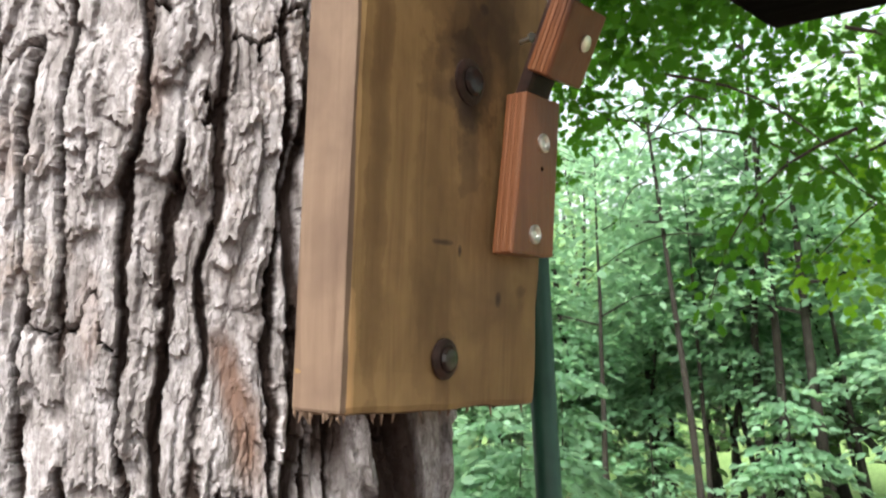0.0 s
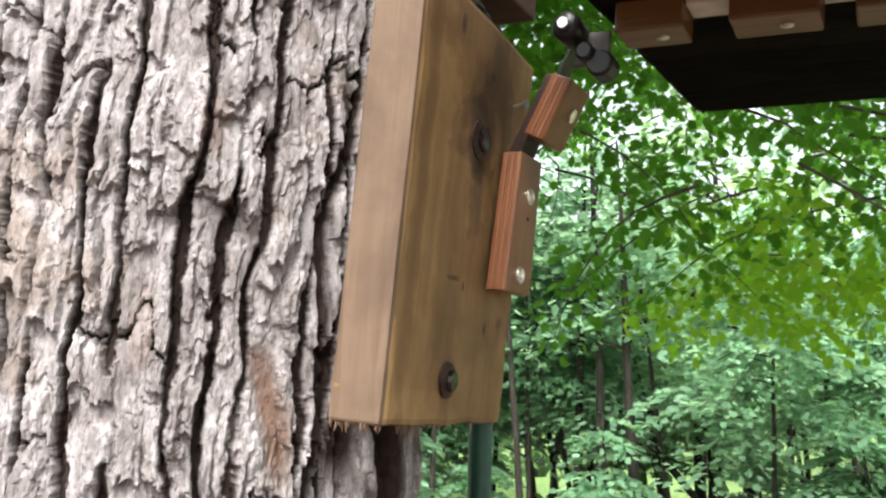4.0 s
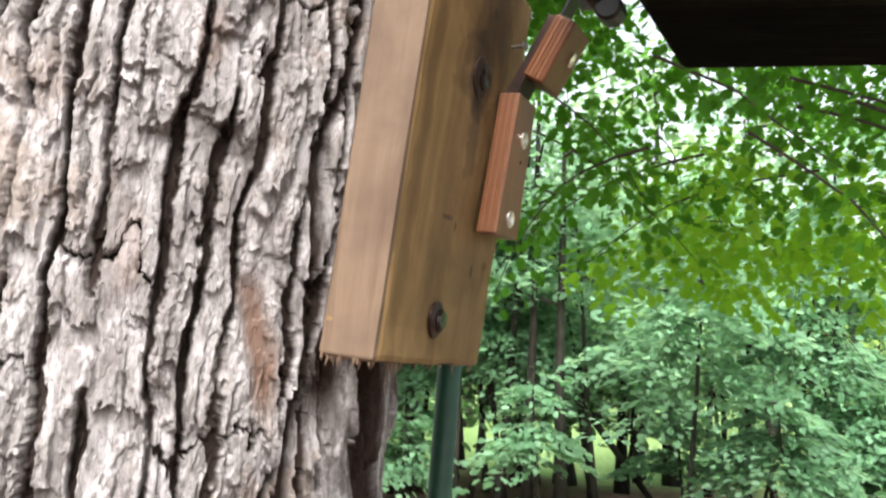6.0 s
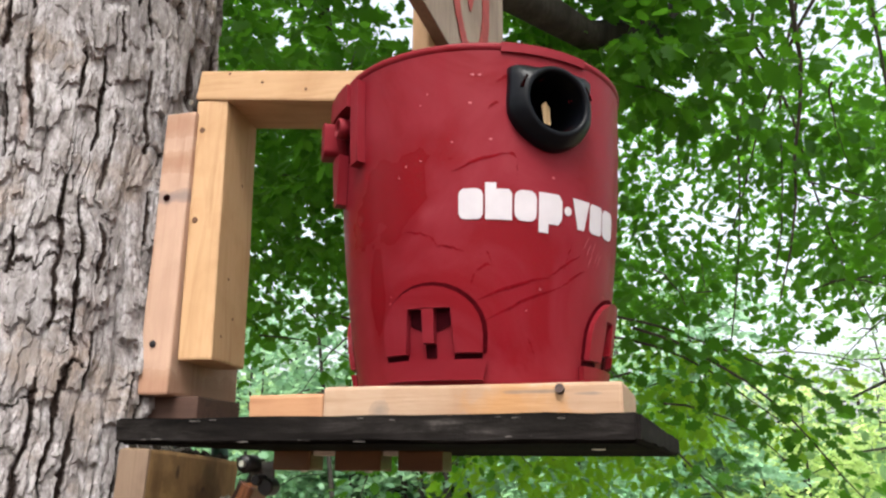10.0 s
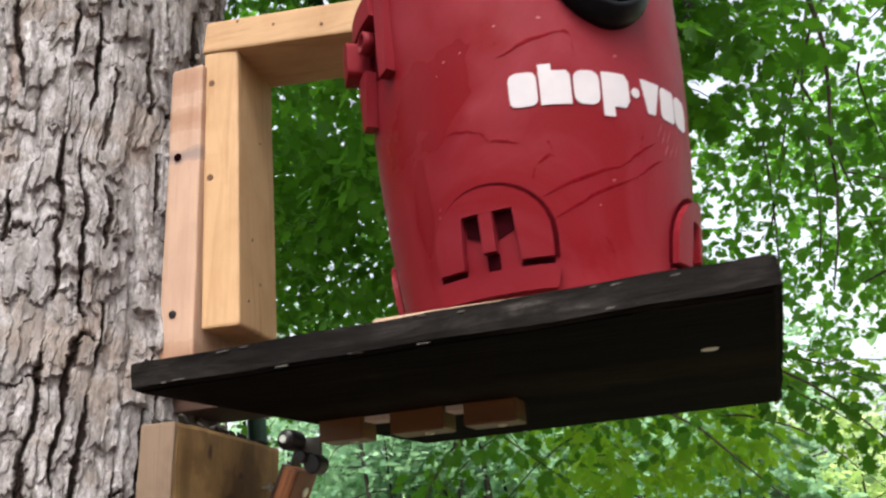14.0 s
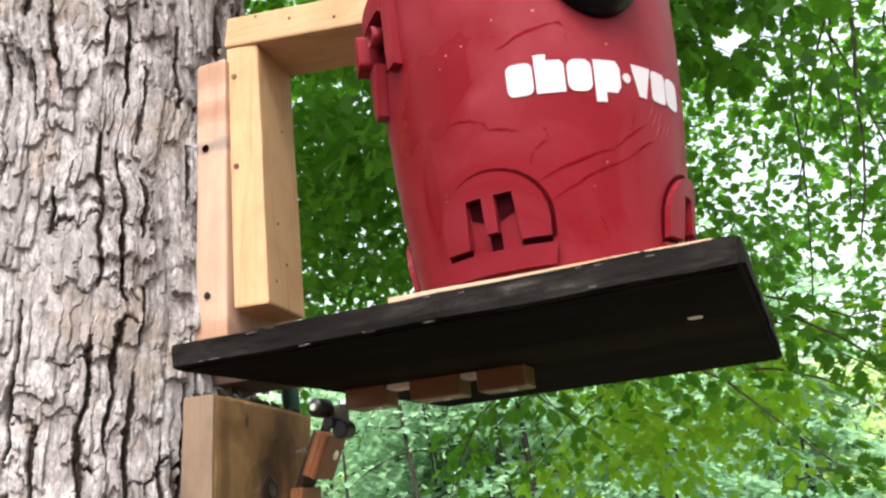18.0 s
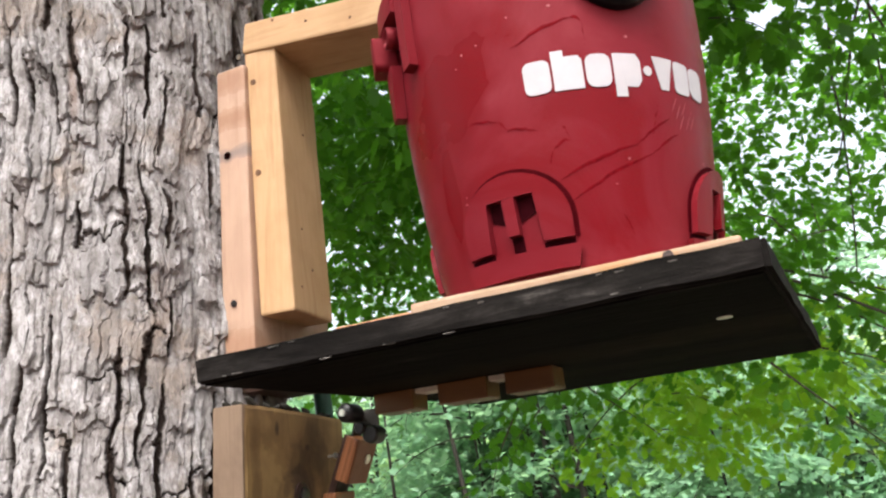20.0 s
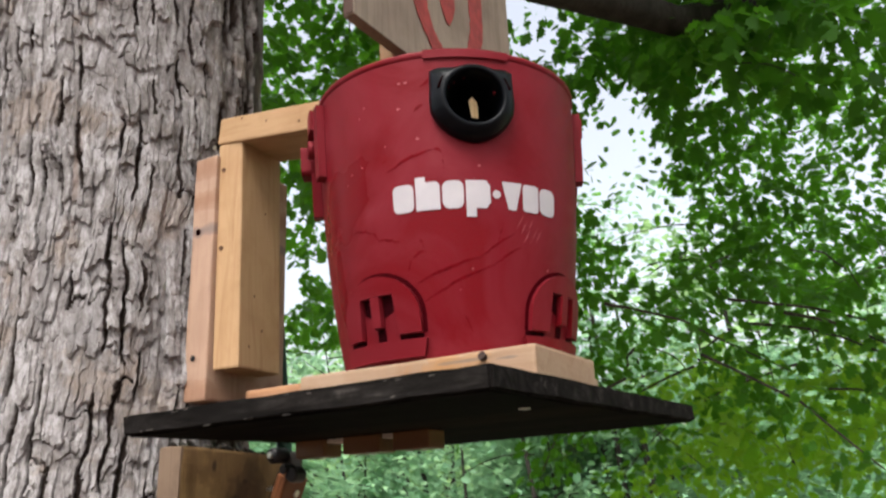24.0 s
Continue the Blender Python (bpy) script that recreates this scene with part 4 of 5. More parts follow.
def woods():
    rng = random.Random(12)
    # slender understory trees with layered blue-green leaves
    for k in range(21):
        az = radians(-46 + k * 2.6 + rng.uniform(-1.0, 1.0))
        d = rng.uniform(10.5, 17.0)
        if math.degrees(az) > 1:
            continue
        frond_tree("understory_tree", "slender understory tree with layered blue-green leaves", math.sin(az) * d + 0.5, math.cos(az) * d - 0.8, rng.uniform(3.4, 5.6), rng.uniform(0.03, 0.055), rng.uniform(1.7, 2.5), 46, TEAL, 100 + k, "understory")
    # low shrubs at the wood's edge
    for k in range(5):
        az = radians(-36 + k * 10 + rng.uniform(-2, 2))
        d = rng.uniform(9.5, 13.0)
        frond_tree("understory_shrub", "low shrub with blue-green leaves at the wood's edge", math.sin(az) * d + 0.5, math.cos(az) * d - 0.8, rng.uniform(1.2, 1.9), rng.uniform(0.015, 0.03), rng.uniform(0.9, 1.3), 22, TEAL, 400 + k, "shrubs")
    for k in range(7):
        az = radians(-3 + k * 2.6 + rng.uniform(-0.8, 0.8))
        d = rng.uniform(9.5, 12.5)
        frond_tree("understory_shrub", "low shrub with blue-green leaves at the wood's edge", math.sin(az) * d + 0.5, math.cos(az) * d - 0.8, rng.uniform(1.5, 2.0), rng.uniform(0.015, 0.03), rng.uniform(1.0, 1.4), 26, TEAL, 440 + k, "shrubs")
    for k in range(4):
        az = radians(-38 + k * 2.4 + rng.uniform(-0.8, 0.8))
        d = rng.uniform(6.5, 8.5)
        frond_tree("sapling", "blue-green sapling beside the leaning pole", math.sin(az) * d + 0.3, math.cos(az) * d - 0.4, rng.uniform(1.5, 2.1), rng.uniform(0.012, 0.02), rng.uniform(0.7, 1.0), 22, TEAL, 460 + k, "saplings")
    # tall forest trees
    for k in range(46):
        az = radians(-52 + (k % 23) * 3.5 + rng.uniform(-1.5, 1.5))
        d = (17 if k < 23 else 27) + rng.uniform(-2.0, 7)
        if 0 < math.degrees(az) < 14 and d < 40:
            d = 44 + rng.uniform(0, 5)
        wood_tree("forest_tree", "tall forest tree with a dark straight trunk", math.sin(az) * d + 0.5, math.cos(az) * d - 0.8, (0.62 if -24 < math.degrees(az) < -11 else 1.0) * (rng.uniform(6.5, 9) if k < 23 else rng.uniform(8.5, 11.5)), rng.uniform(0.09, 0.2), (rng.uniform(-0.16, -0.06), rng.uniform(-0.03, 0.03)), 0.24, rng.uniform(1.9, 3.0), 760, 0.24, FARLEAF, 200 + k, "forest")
    for k in range(16):
        az = radians(60 + k * 15.5 + rng.uniform(-4, 4))
        d = rng.uniform(18, 28)
        wood_tree("clearing_tree", "leafy tree at the edge of the clearing", math.sin(az) * d, math.cos(az) * d, rng.uniform(10, 14), rng.uniform(0.12, 0.2), (0, 0), 0.25, rng.uniform(2.5, 3.4), 700, 0.45, FARLEAF, 300 + k, "clearing edge")
    # slim straight trunks between
    for k in range(34):
        az = radians(-46 + k * 1.5 + rng.uniform(-1, 1))
        d = rng.uniform(10.5, 20)
        wood_tree("slim_tree", "slim bare-stemmed forest tree with a small crown", math.sin(az) * d + 0.5, math.cos(az) * d - 0.8, rng.uniform(5, 7), rng.uniform(0.035, 0.085), (rng.uniform(-0.19, -0.03), rng.uniform(-0.04, 0.04)), 0.5, rng.uniform(1.0, 1.6), 800, 0.12, TEAL, 500 + k, "slim trees", 16)
    # trees across the clearing, sunlight painted into their paler leaves
    for k in range(9):
        az = radians(-2 + k * 2.0 + rng.uniform(-0.5, 0.5))
        d = rng.uniform(30, 40)
        wood_tree("sunlit_tree", "yellow-green tree across the clearing, sunlight painted into its leaves", math.sin(az) * d + 0.5, math.cos(az) * d - 0.8, rng.uniform(4.5, 7), rng.uniform(0.06, 0.1), (0, 0), 0.12, rng.uniform(1.8, 2.6), 900, 0.26, SUNLIT_FAR, 600 + k, "clearing trees")
    for name, label, pts, r in (("fallen_log", "dark fallen log lying in the woods", [(-27.0, 13.5, 0.10), (-24.0, 13.2, 0.16), (-21.0, 13.0, 0.30)], 0.09),
                                ("leaning_stem", "dark dead stem leaning between the trees", [(-17.5, 13.0, 2.35), (-13.0, 13.0, 1.3), (-8.0, 13.0, -0.05)], 0.055)):
        p = []
        for az, d, z in pts:
            x, y = math.sin(radians(az)) * d + 0.36, math.cos(radians(az)) * d - 0.5
            p.append((x, y, land(x, y) + z))
        ob = part(name, tube(p, [r * 1.1, r, r * 0.8], 9, 0.12, 3), FARBARK, None, "", True)
        tagged(ob, label, "log")
    # far wall of leaves that closes the woods
    g = np.random.default_rng(8)
    n = 26000
    a = np.radians(g.uniform(-62, 40, n))
    d = g.uniform(46, 70, n)
    zz = np.where((np.degrees(a) > 0) & (np.degrees(a) < 14), 5.0, 8.0) * g.uniform(0, 1, n) ** 1.25 * (0.6 + 0.6 * vnoise(np.degrees(a) * 0.22, d * 0.05, 5))
    p = np.stack([np.sin(a) * d, np.cos(a) * d, zz - 1.0], 1)
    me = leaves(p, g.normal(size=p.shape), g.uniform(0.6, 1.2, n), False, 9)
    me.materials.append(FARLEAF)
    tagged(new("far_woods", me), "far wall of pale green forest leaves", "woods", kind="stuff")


woods()


# ---- green pole ----
def pole():
    def at(z):
        return (-0.026 + 0.007 * z, 0.1985 - 0.114 * z, Z + z)
    ob = empty("garden_pole", "green coated steel pole leaning behind the oak", "pole", at=at(-1.8))
    part("shaft", tube([at(-1.9), at(-1.0), at(0.19)], [0.0108] * 3, 20), GREENPOLE, ob, "", True)
    part("cap", tube([at(0.17), at(0.195), at(0.2)], [0.0125, 0.0125, 0.008], 20), BLACKPLASTIC, ob, "dark end cap")


pole()


# ---- plank bolted to the trunk ----
PLANK = Matrix.Translation((0.0500, 0.0215, Z - 0.365)) @ Matrix(((1, 0, 0.030, 0), (0, 1, 0.012, 0), (0, -0.05, 1, 0), (0, 0, 0, 1))) @ pose(0, 0, 0, 0, 0, 2.3)


def mounting_plank():
    """Board on its own axes: x from the trunk to the outer face at 0, y across, z up from its foot."""
    x0, x1, y0, y1, z0, z1 = -0.034, 0.0, -0.0895, 0.0905, 0.0, 0.2675
    ob = empty("mounting_plank", "weathered brown plank bolted upright to the oak trunk", "plank", at=PLANK @ Vector((x0, 0, z0)))
    part("board", box(x0, x1, y0, y1, z0, z1, 0.004, PLANK, 0.0018, 12), BROWN, ob, "stained brown board with knots", origin=PLANK @ Vector((x1, y0, z0)))
    out = PLANK.to_3x3() @ Vector((1, 0, 0))
    for y, z, r in ((-0.0100, 0.028, 0.0105), (0.0040, 0.1856, 0.0125)):
        at = PLANK @ Vector((x1, y, z))
        part("washer", lathe([(r * 1.08, 0), (r * 1.08, 0.0015), (r * 0.8, 0.003)], at, out, 20), RUST, ob, "rusty washer")
        part("bolt_head", lathe([(r * 0.70, 0.0020), (r * 0.70, 0.0040), (r * 0.55, 0.0058), (r * 0.2, 0.0062)], at, out, 10), BOLT, ob, "dark wet bolt head")
    part("nail", lathe([(0.0014, 0), (0.0014, 0.010), (0.0032, 0.0104), (0.0032, 0.0115)], PLANK @ Vector((x1, 0.0590, 0.2260)), (1, -0.3, 0), 10), STEEL, ob, "bent nail")
    part("weathered_edge", box(x0 + 0.0005, x1 - 0.0005, y0 - 0.0009, y0 + 0.004, z0 + 0.001, z1 - 0.001, 0.0018, PLANK, 0.0006, 6), BROWN_EDGE, ob, "greyish weathered side")
    rng = random.Random(31)
    for k in range(22):
        x, y = (rng.uniform(x0 + 0.002, x1 - 0.002), y0 + rng.uniform(0.0, 0.004)) if k < 12 else (x1 - 0.003, rng.uniform(y0 + 0.01, y1 - 0.01))
        part("splinter", tube([PLANK @ Vector(p) for p in ((x, y, z0 + 0.002), (x + rng.uniform(-0.001, 0.001), y, z0 - 0.001), (x, y + rng.uniform(-0.0015, 0.0015), z0 - rng.uniform(0.0025, 0.006)))], [0.0011, 0.0009, 0.0002], 5), BROWN_EDGE, ob)


mounting_plank()


def debris():
    """Crumbled bark and litter caught on top of the plank."""
    rng = random.Random(17)
    bm = bmesh.new()
    for k in range(46):
        r = rng.uniform(0.003, 0.009)
        m = Matrix.Translation(PLANK @ Vector((rng.uniform(-0.036, -0.003), rng.uniform(-0.075, 0.08), 0.2680 + r * 0.35))) @ pose(0, 0, 0, rng.uniform(-40, 40), rng.uniform(-40, 40), rng.uniform(0, 360)) @ Matrix.Diagonal((r, r * 0.6, r * 0.4, 1))
        bmesh.ops.create_icosphere(bm, subdivisions=1, radius=1, matrix=m)
    for v in bm.verts:
        v.co += Vector(noise.noise_vector(v.co * 160)) * 0.0015
    ob = part("bark_debris", bm, FARBARK)
    tagged(ob, "crumbled dark bark and litter on top of the plank", "debris", kind="stuff")


debris()


# ---- hinged wooden stay between plank and shelf ----
def stay():
    ob = empty("hinged_stay", "varnished hardwood hinged stay holding up the shelf", "bracket", at=(0.05, 0.09, Z - 0.3))
    z0, z1 = Z - 0.2770, Z - 0.1790
    x0, x1, y0, y1 = 0.0560, 0.0705, 0.050, 0.095
    def taper(bm):
        for v in bm.verts:
            k = (v.co.z - z0) / (z1 - z0)
            v.co.y = (y0 + 0.015 * k) + (v.co.y - y0) * (1 - 0.14 * k)
        return bm
    s = part("strip", taper(box(x0, x1, y0, y1, z0, z1, 0.0015, None, 0.0004, 3)), LAM, ob, "red-brown varnished strip")
    for k in range(6):
        part("lamination", taper(box(x0 + 0.0008 + k * 0.0022, x0 + 0.0027 + k * 0.0022, y0 - 0.0005 - 0.0002 * (k % 2), y0 - 0.0001, z0 + 0.001, z1 - 0.001, 0.0003)), LAM_EDGE if k % 2 else LAM, s, "pale glued layer" if k % 2 else "")
    for y, z in ((0.0735, z0 + 0.0125), (0.0835, z1 - 0.029)):
        part("washer", lathe([(0.0058, 0), (0.0058, 0.0012), (0.0045, 0.0020), (0.0028, 0.0012), (0.0024, 0.0004)], (x1, y, z), (1, 0, 0), 18), STEEL, s, "zinc cup washer")
    part("screw_hole", lathe([(0.0016, 0), (0.0014, 0.0004)], (x1, 0.082, z1 - 0.045), (1, 0, 0), 8), HOLE, s)
    # added filler; its dark colour stands for shade behind the strip
    part("spacer", box(0.0505, 0.0558, 0.072, 0.098, z0 + 0.006, z1 - 0.002, 0.001), RUST, ob, "dark spacer added to fill the shaded gap behind the strip")
    tilt = pose(0.088, 0.083, Z - 0.149, 0, 24, 0)
    l = part("link", box(-0.008, 0.008, -0.0195, 0.0195, -0.023, 0.023, 0.0018, tilt), LAM, ob, "tilted varnished link")
    for k in range(5):
        part("lamination", box(-0.0072 + k * 0.0029, -0.0047 + k * 0.0029, -0.0201 - 0.0002 * (k % 2), -0.0196, -0.022, 0.022, 0.0003, tilt), LAM_EDGE if k % 2 else LAM, l, "pale glued layer" if k % 2 else "")
    part("washer", lathe([(0.005, 0), (0.005, 0.0012), (0.002, 0.002)], tilt @ Vector((0.008, 0.006, 0.003)), (tilt.to_3x3() @ Vector((1, 0, 0))), 16), STEEL, l)
    part("spacer", box(-0.016, -0.008, -0.012, 0.014, -0.040, 0.022, 0.001, tilt), RUST, ob, "dark back piece behind the link")
    part("hinge_leaf", box(-0.0105, -0.008, -0.008, 0.01, -0.045, 0.05, 0.0006, tilt), BLACKMETAL, ob, "dark steel leaf")
    hub = (0.1095, 0.035, Z - 0.1060)
    part("barrel", lathe([(0.0075, -0.006), (0.0095, -0.003), (0.0095, 0.016), (0.0075, 0.019)], hub, (0, 1, 0), 20), BLACKMETAL, ob, "round dark hinge barrel", True)
    part("roller", lathe([(0.0045, -0.002), (0.0060, 0.0), (0.0060, 0.014), (0.0045, 0.016)], (0.121, 0.037, Z - 0.122), (0, 1, 0), 18), BLACKMETAL, ob, "dark roller")
    part("roller", lathe([(0.0075, 0), (0.0090, 0.003), (0.0090, 0.018), (0.0070, 0.021)], (0.130, 0.039, Z - 0.1290), (0, 1, 0), 18), BLACKMETAL, ob, "dark roller")
    part("pin", lathe([(0.0035, -0.010), (0.0035, 0.030)], hub, (0, 1, 0), 12), STEEL, ob)
    part("link_plate", box(0.108, 0.132, 0.055, 0.0585, Z - 0.126, Z - 0.1030, 0.001), DULL, ob, "dull steel side plate")
    for x0, x1 in ((0.140, 0.182), (0.209, 0.259), (0.277, 0.324)):
        b = part("block", box(x0, x1, 0.036, 0.070, Z - 0.1120, Z - 0.0920, 0.0018, None, 0.0004, 2), LAM_X, ob, "orange hardwood block under the shelf")
        part("screw_head", lathe([(0.004, 0), (0.004, 0.001), (0.002, 0.0018)], ((x0 + x1) / 2 + 0.006, 0.053, Z - 0.112), (0, 0, -1), 12), STEEL, b)
    for x0, x1 in ((0.1825, 0.2085), (0.2595, 0.2765)):
        part("plate", box(x0, x1, 0.042, 0.066, Z - 0.0970, Z - 0.0920, 0.0006), CREAM, ob, "pale metal plate between the blocks")


stay()


# ---- pine frame: backing board, post, beam, riser ----
POST = Matrix.Translation((0.038, 0, Z)) @ Matrix(((1, 0, -0.040, 0), (0, 1, 0.035, 0), (0, 0, 1, 0), (0, 0, 0, 1))) @ pose(0, 0, 0, 0, 0, 6.0)
BEAM = Matrix.Translation((0.0232, 0, Z + 0.3085)) @ pose(0, 0, 0, 0, 7.3, 0)
BACK = Matrix.Translation((0, 0, Z)) @ Matrix(((1, 0, -0.014, 0), (0, 1, 0.035, 0), (0, 0, 1, 0), (0, 0, 0, 1)))


def pine_frame():
    ob = empty("pine_frame", "pale pine lumber frame of post and beam", "frame", at=(0.057, 0.045, Z))
    p = part("post", box(0.0, 0.039, 0.0, 0.087, 0.0, 0.3065, 0.003, POST, 0.0008, 4), PINE, ob, "pale upright two by four", origin=(0.038, 0.0, Z))
    part("beam", box(0.0, 0.2660, 0.0105, 0.0995, 0.0, 0.0370, 0.003, BEAM, 0.0008, 4), PINE_X, ob, "pale level two by four", origin=(0.034, 0, Z + 0.3))
    part("riser", box(0.2905, 0.3105, 0.0105, 0.0995, Z + 0.2800, Z + 0.70, 0.003, None, 0.0008, 4), PINE, ob, "upright riser behind the painted board", origin=(0.2975, 0, Z + 0.3))
    out = POST.to_3x3() @ Vector((0, -1, 0))
    for x, z in ((0.0095, 0.268), (0.0085, 0.158)):
        part("nail_head", lathe([(0.0034, 0), (0.0034, 0.0008)], POST @ Vector((x, 0.0, z)), out, 10), KNOT, p, "brown knot")
    for x, z in ((0.040, 0.0325), (0.142, 0.0135), (0.085, 0.022)):
        part("nail_hole", lathe([(0.0019, 0), (0.0017, 0.0004)], BEAM @ Vector((x, 0.0102, z)), (0, -1, 0), 8), KNOT, p)
    for y, z in ((0.052, 0.215), (0.030, 0.095), (0.047, 0.052), (0.020, 0.028)):
        part("knot", lathe([(0.0018, 0), (0.0014, 0.0005)], POST @ Vector((0.039, y, z)), POST.to_3x3() @ Vector((1, 0, 0)), 8), KNOT, p)
    part("nail_head", lathe([(0.0028, 0), (0.0028, 0.002)], (0.0195, 0.0095, Z + 0.3045), (-0.3, -1, 0), 10), STEEL, p, "shiny nail head")


def backing_board():
    ob = empty("backing_board", "pinkish fir board screwed upright to the trunk", "board", at=(0.018, 0.05, Z - 0.034))
    b = part("board", box(-0.004, 0.0345, -0.007, 0.135, -0.0365, 0.290, 0.003, BACK, 0.001, 5), PINK, ob, "", origin=(0, 0, Z))
    part("nail_hole", lathe([(0.0046, 0), (0.0038, 0.0005)], BACK @ Vector((0.0085, -0.0078, 0.1845)), (0, -1, 0), 9), HOLE, b, "dark nail hole")
    part("screw_head", lathe([(0.0038, 0), (0.0038, 0.001), (0.002, 0.0014)], BACK @ Vector((0.0115, -0.0078, 0.0172)), (0, -1, 0), 12), BLACKMETAL, b, "dull screw head")


pine_frame()
backing_board()


# ---- shelf ----
TILT = Matrix.Translation((0, -0.2, Z - 0.09)) @ pose(0, 0, 0, 0.5, 0, 0) @ Matrix.Translation((0, 0.2, 0.09 - Z))


def prism(corners, z0, z1, bevel=0.002, cuts=0, wobble=0.0, m=None):
    bm = bmesh.new()
    lo = [bm.verts.new((x, y, z0)) for x, y in corners]
    hi = [bm.verts.new((x, y, z1)) for x, y in corners]
    bm.faces.new(lo[::-1])
    bm.faces.new(hi)
    n = len(corners)
    for i in range(n):
        bm.faces.new((lo[i], lo[(i + 1) % n], hi[(i + 1) % n], hi[i]))
    if cuts:
        bmesh.ops.subdivide_edges(bm, edges=bm.edges[:], cuts=cuts, use_grid_fill=True)
    sharp = [e for e in bm.edges if len(e.link_faces) == 2 and e.calc_face_angle() > 1.0]
    bmesh.ops.bevel(bm, geom=sharp, offset=bevel, segments=2, affect="EDGES")
    if wobble:
        for v in bm.verts:
            v.co += Vector(noise.noise_vector(v.co * 40)) * wobble
    if m is not None:
        bmesh.ops.transform(bm, matrix=m, verts=bm.verts)
    return bm


def shelf():
    ob = empty("black_shelf", "black painted weathered plywood shelf fixed to the oak", "shelf", at=(0.33, 0.03, Z - 0.104))
    part("board", prism([(0.113, -0.1893), (0.5315, -0.2105), (0.543, 0.288), (0.136, 0.315)], Z - 0.0935, Z - 0.0745, 0.0030, 12, 0.0015, TILT), BLACK_EDGE, ob, "chipped black plywood board")
    # thin added sheet, darker than the board, with the underside's shade in its colour
    part("underside", prism([(0.119, -0.1845), (0.5265, -0.2055), (0.538, 0.283), (0.141, 0.310)], Z - 0.0947, Z - 0.0928, 0.0006, 8, 0.0006, TILT), BLACK, ob, "worn black sheet, darkened for the shade under the shelf")
    rng = random.Random(21)
    for k in range(15):
        x = rng.uniform(0.14, 0.525)
        low = rng.random() < 0.55
        z = (-0.0918 if low else -0.0775) + rng.uniform(-0.0015, 0.0015)
        y = -0.1893 - 0.0507 * (x - 0.113)
        part("chip", box(x, x + rng.uniform(0.003, 0.009), y - 0.0008, y + 0.001, Z + z, Z + z + rng.uniform(0.0005, 0.0011), 0.0002, TILT, 0.0012, 2), GREYCHIP, ob, "bare chipped wood")
    part("screw_head", lathe([(0.006, 0), (0.0055, 0.001), (0.002, 0.0016)], (0.4875, -0.067, Z - 0.0932), (0, 0, -1), 12), STEEL, ob, "bright screw tip")
    # added dark block that stands for the shade behind the post
    part("gap_block", box(-0.004, 0.060, 0.012, 0.10, Z - 0.0725, Z - 0.0370, 0.002), DARKWOOD, ob, "dark block added for the shaded gap behind the post")


def base_planks():
    for x0, x1, y0, y1, top, mat, lab in ((0.2490, 0.511, -0.086, 0.054, -0.0420, BASE, "honey coloured pine plank lying on the black shelf"),
                                     (0.1745, 0.2484, -0.084, 0.054, -0.0475, REDDISH, "reddish brown offcut lying on the black shelf"),
                                     (0.200, 0.460, 0.058, 0.198, -0.0420, BASE, "pine plank with a darker sawn end on the shelf")):
        ob = part("base_plank", box(x0, x1, y0, y1, Z - 0.0742, Z + top, 0.003, TILT, 0.0008, 4), mat, None, "", origin=(x0, y0, Z - 0.0742))
        tagged(ob, lab, "plank", "planks under the tank")
    ob = bpy.data.objects["base_plank"]
    part("nail_head", lathe([(0.004, 0), (0.004, 0.004)], (0.4600, -0.0862, Z - 0.0470), (0, -1, 0.3), 10), RUST, ob)


shelf()
base_planks()


# ---- vacuum tank ----
TX, TY = 0.3589, 0.0448
FACE = 40.5


def tank_r(z):
    """Outer radius of the tank at height z from the post's foot."""
    return float(np.interp(z, [-0.042, 0.0, 0.05, 0.10, 0.15, 0.20, 0.285], [0.1185, 0.1260, 0.1333, 0.1390, 0.1430, 0.1455, 0.1480]))


def on_tank(az, z, out=0.0):
    a, r = radians(az), tank_r(z) + out
    return TX + r * math.sin(a), TY - r * math.cos(a), Z + z


def decal(outline, az, z, out0, out1, inner=None):
    """A plate that follows the tank: outline in (metres across, height) round the place az, z."""
    bm = bmesh.new()
    per = math.degrees(1 / tank_r(z))
    def ring(out, pts):
        return [bm.verts.new(on_tank(az + x * per, z + y, out)) for x, y in pts]
    fronts = ring(out1, outline)
    backs = ring(out0, outline)
    n = len(outline)
    for i in range(n):
        bm.faces.new((backs[i], backs[(i + 1) % n], fronts[(i + 1) % n], fronts[i]))
    f = bm.faces.new(fronts)
    bmesh.ops.triangulate(bm, faces=[f])
    bmesh.ops.recalc_face_normals(bm, faces=bm.faces[:])
    return bm


def dense(pts, step=0.004):
    out = []
    for (x0, y0), (x1, y1) in zip(pts, pts[1:] + pts[:1]):
        k = max(1, int(math.hypot(x1 - x0, y1 - y0) / step))
        out += [(x0 + (x1 - x0) * i / k, y0 + (y1 - y0) * i / k) for i in range(k)]
    return out


def rounded(x0, x1, y0, y1, r, n=4):
    out = []
    for cx, cy, a in ((x1 - r, y0 + r, -90), (x1 - r, y1 - r, 0), (x0 + r, y1 - r, 90), (x0 + r, y0 + r, 180)):
        out += [(cx + r * math.cos(radians(a + 90 * i / n)), cy + r * math.sin(radians(a + 90 * i / n))) for i in range(n + 1)]
    return out


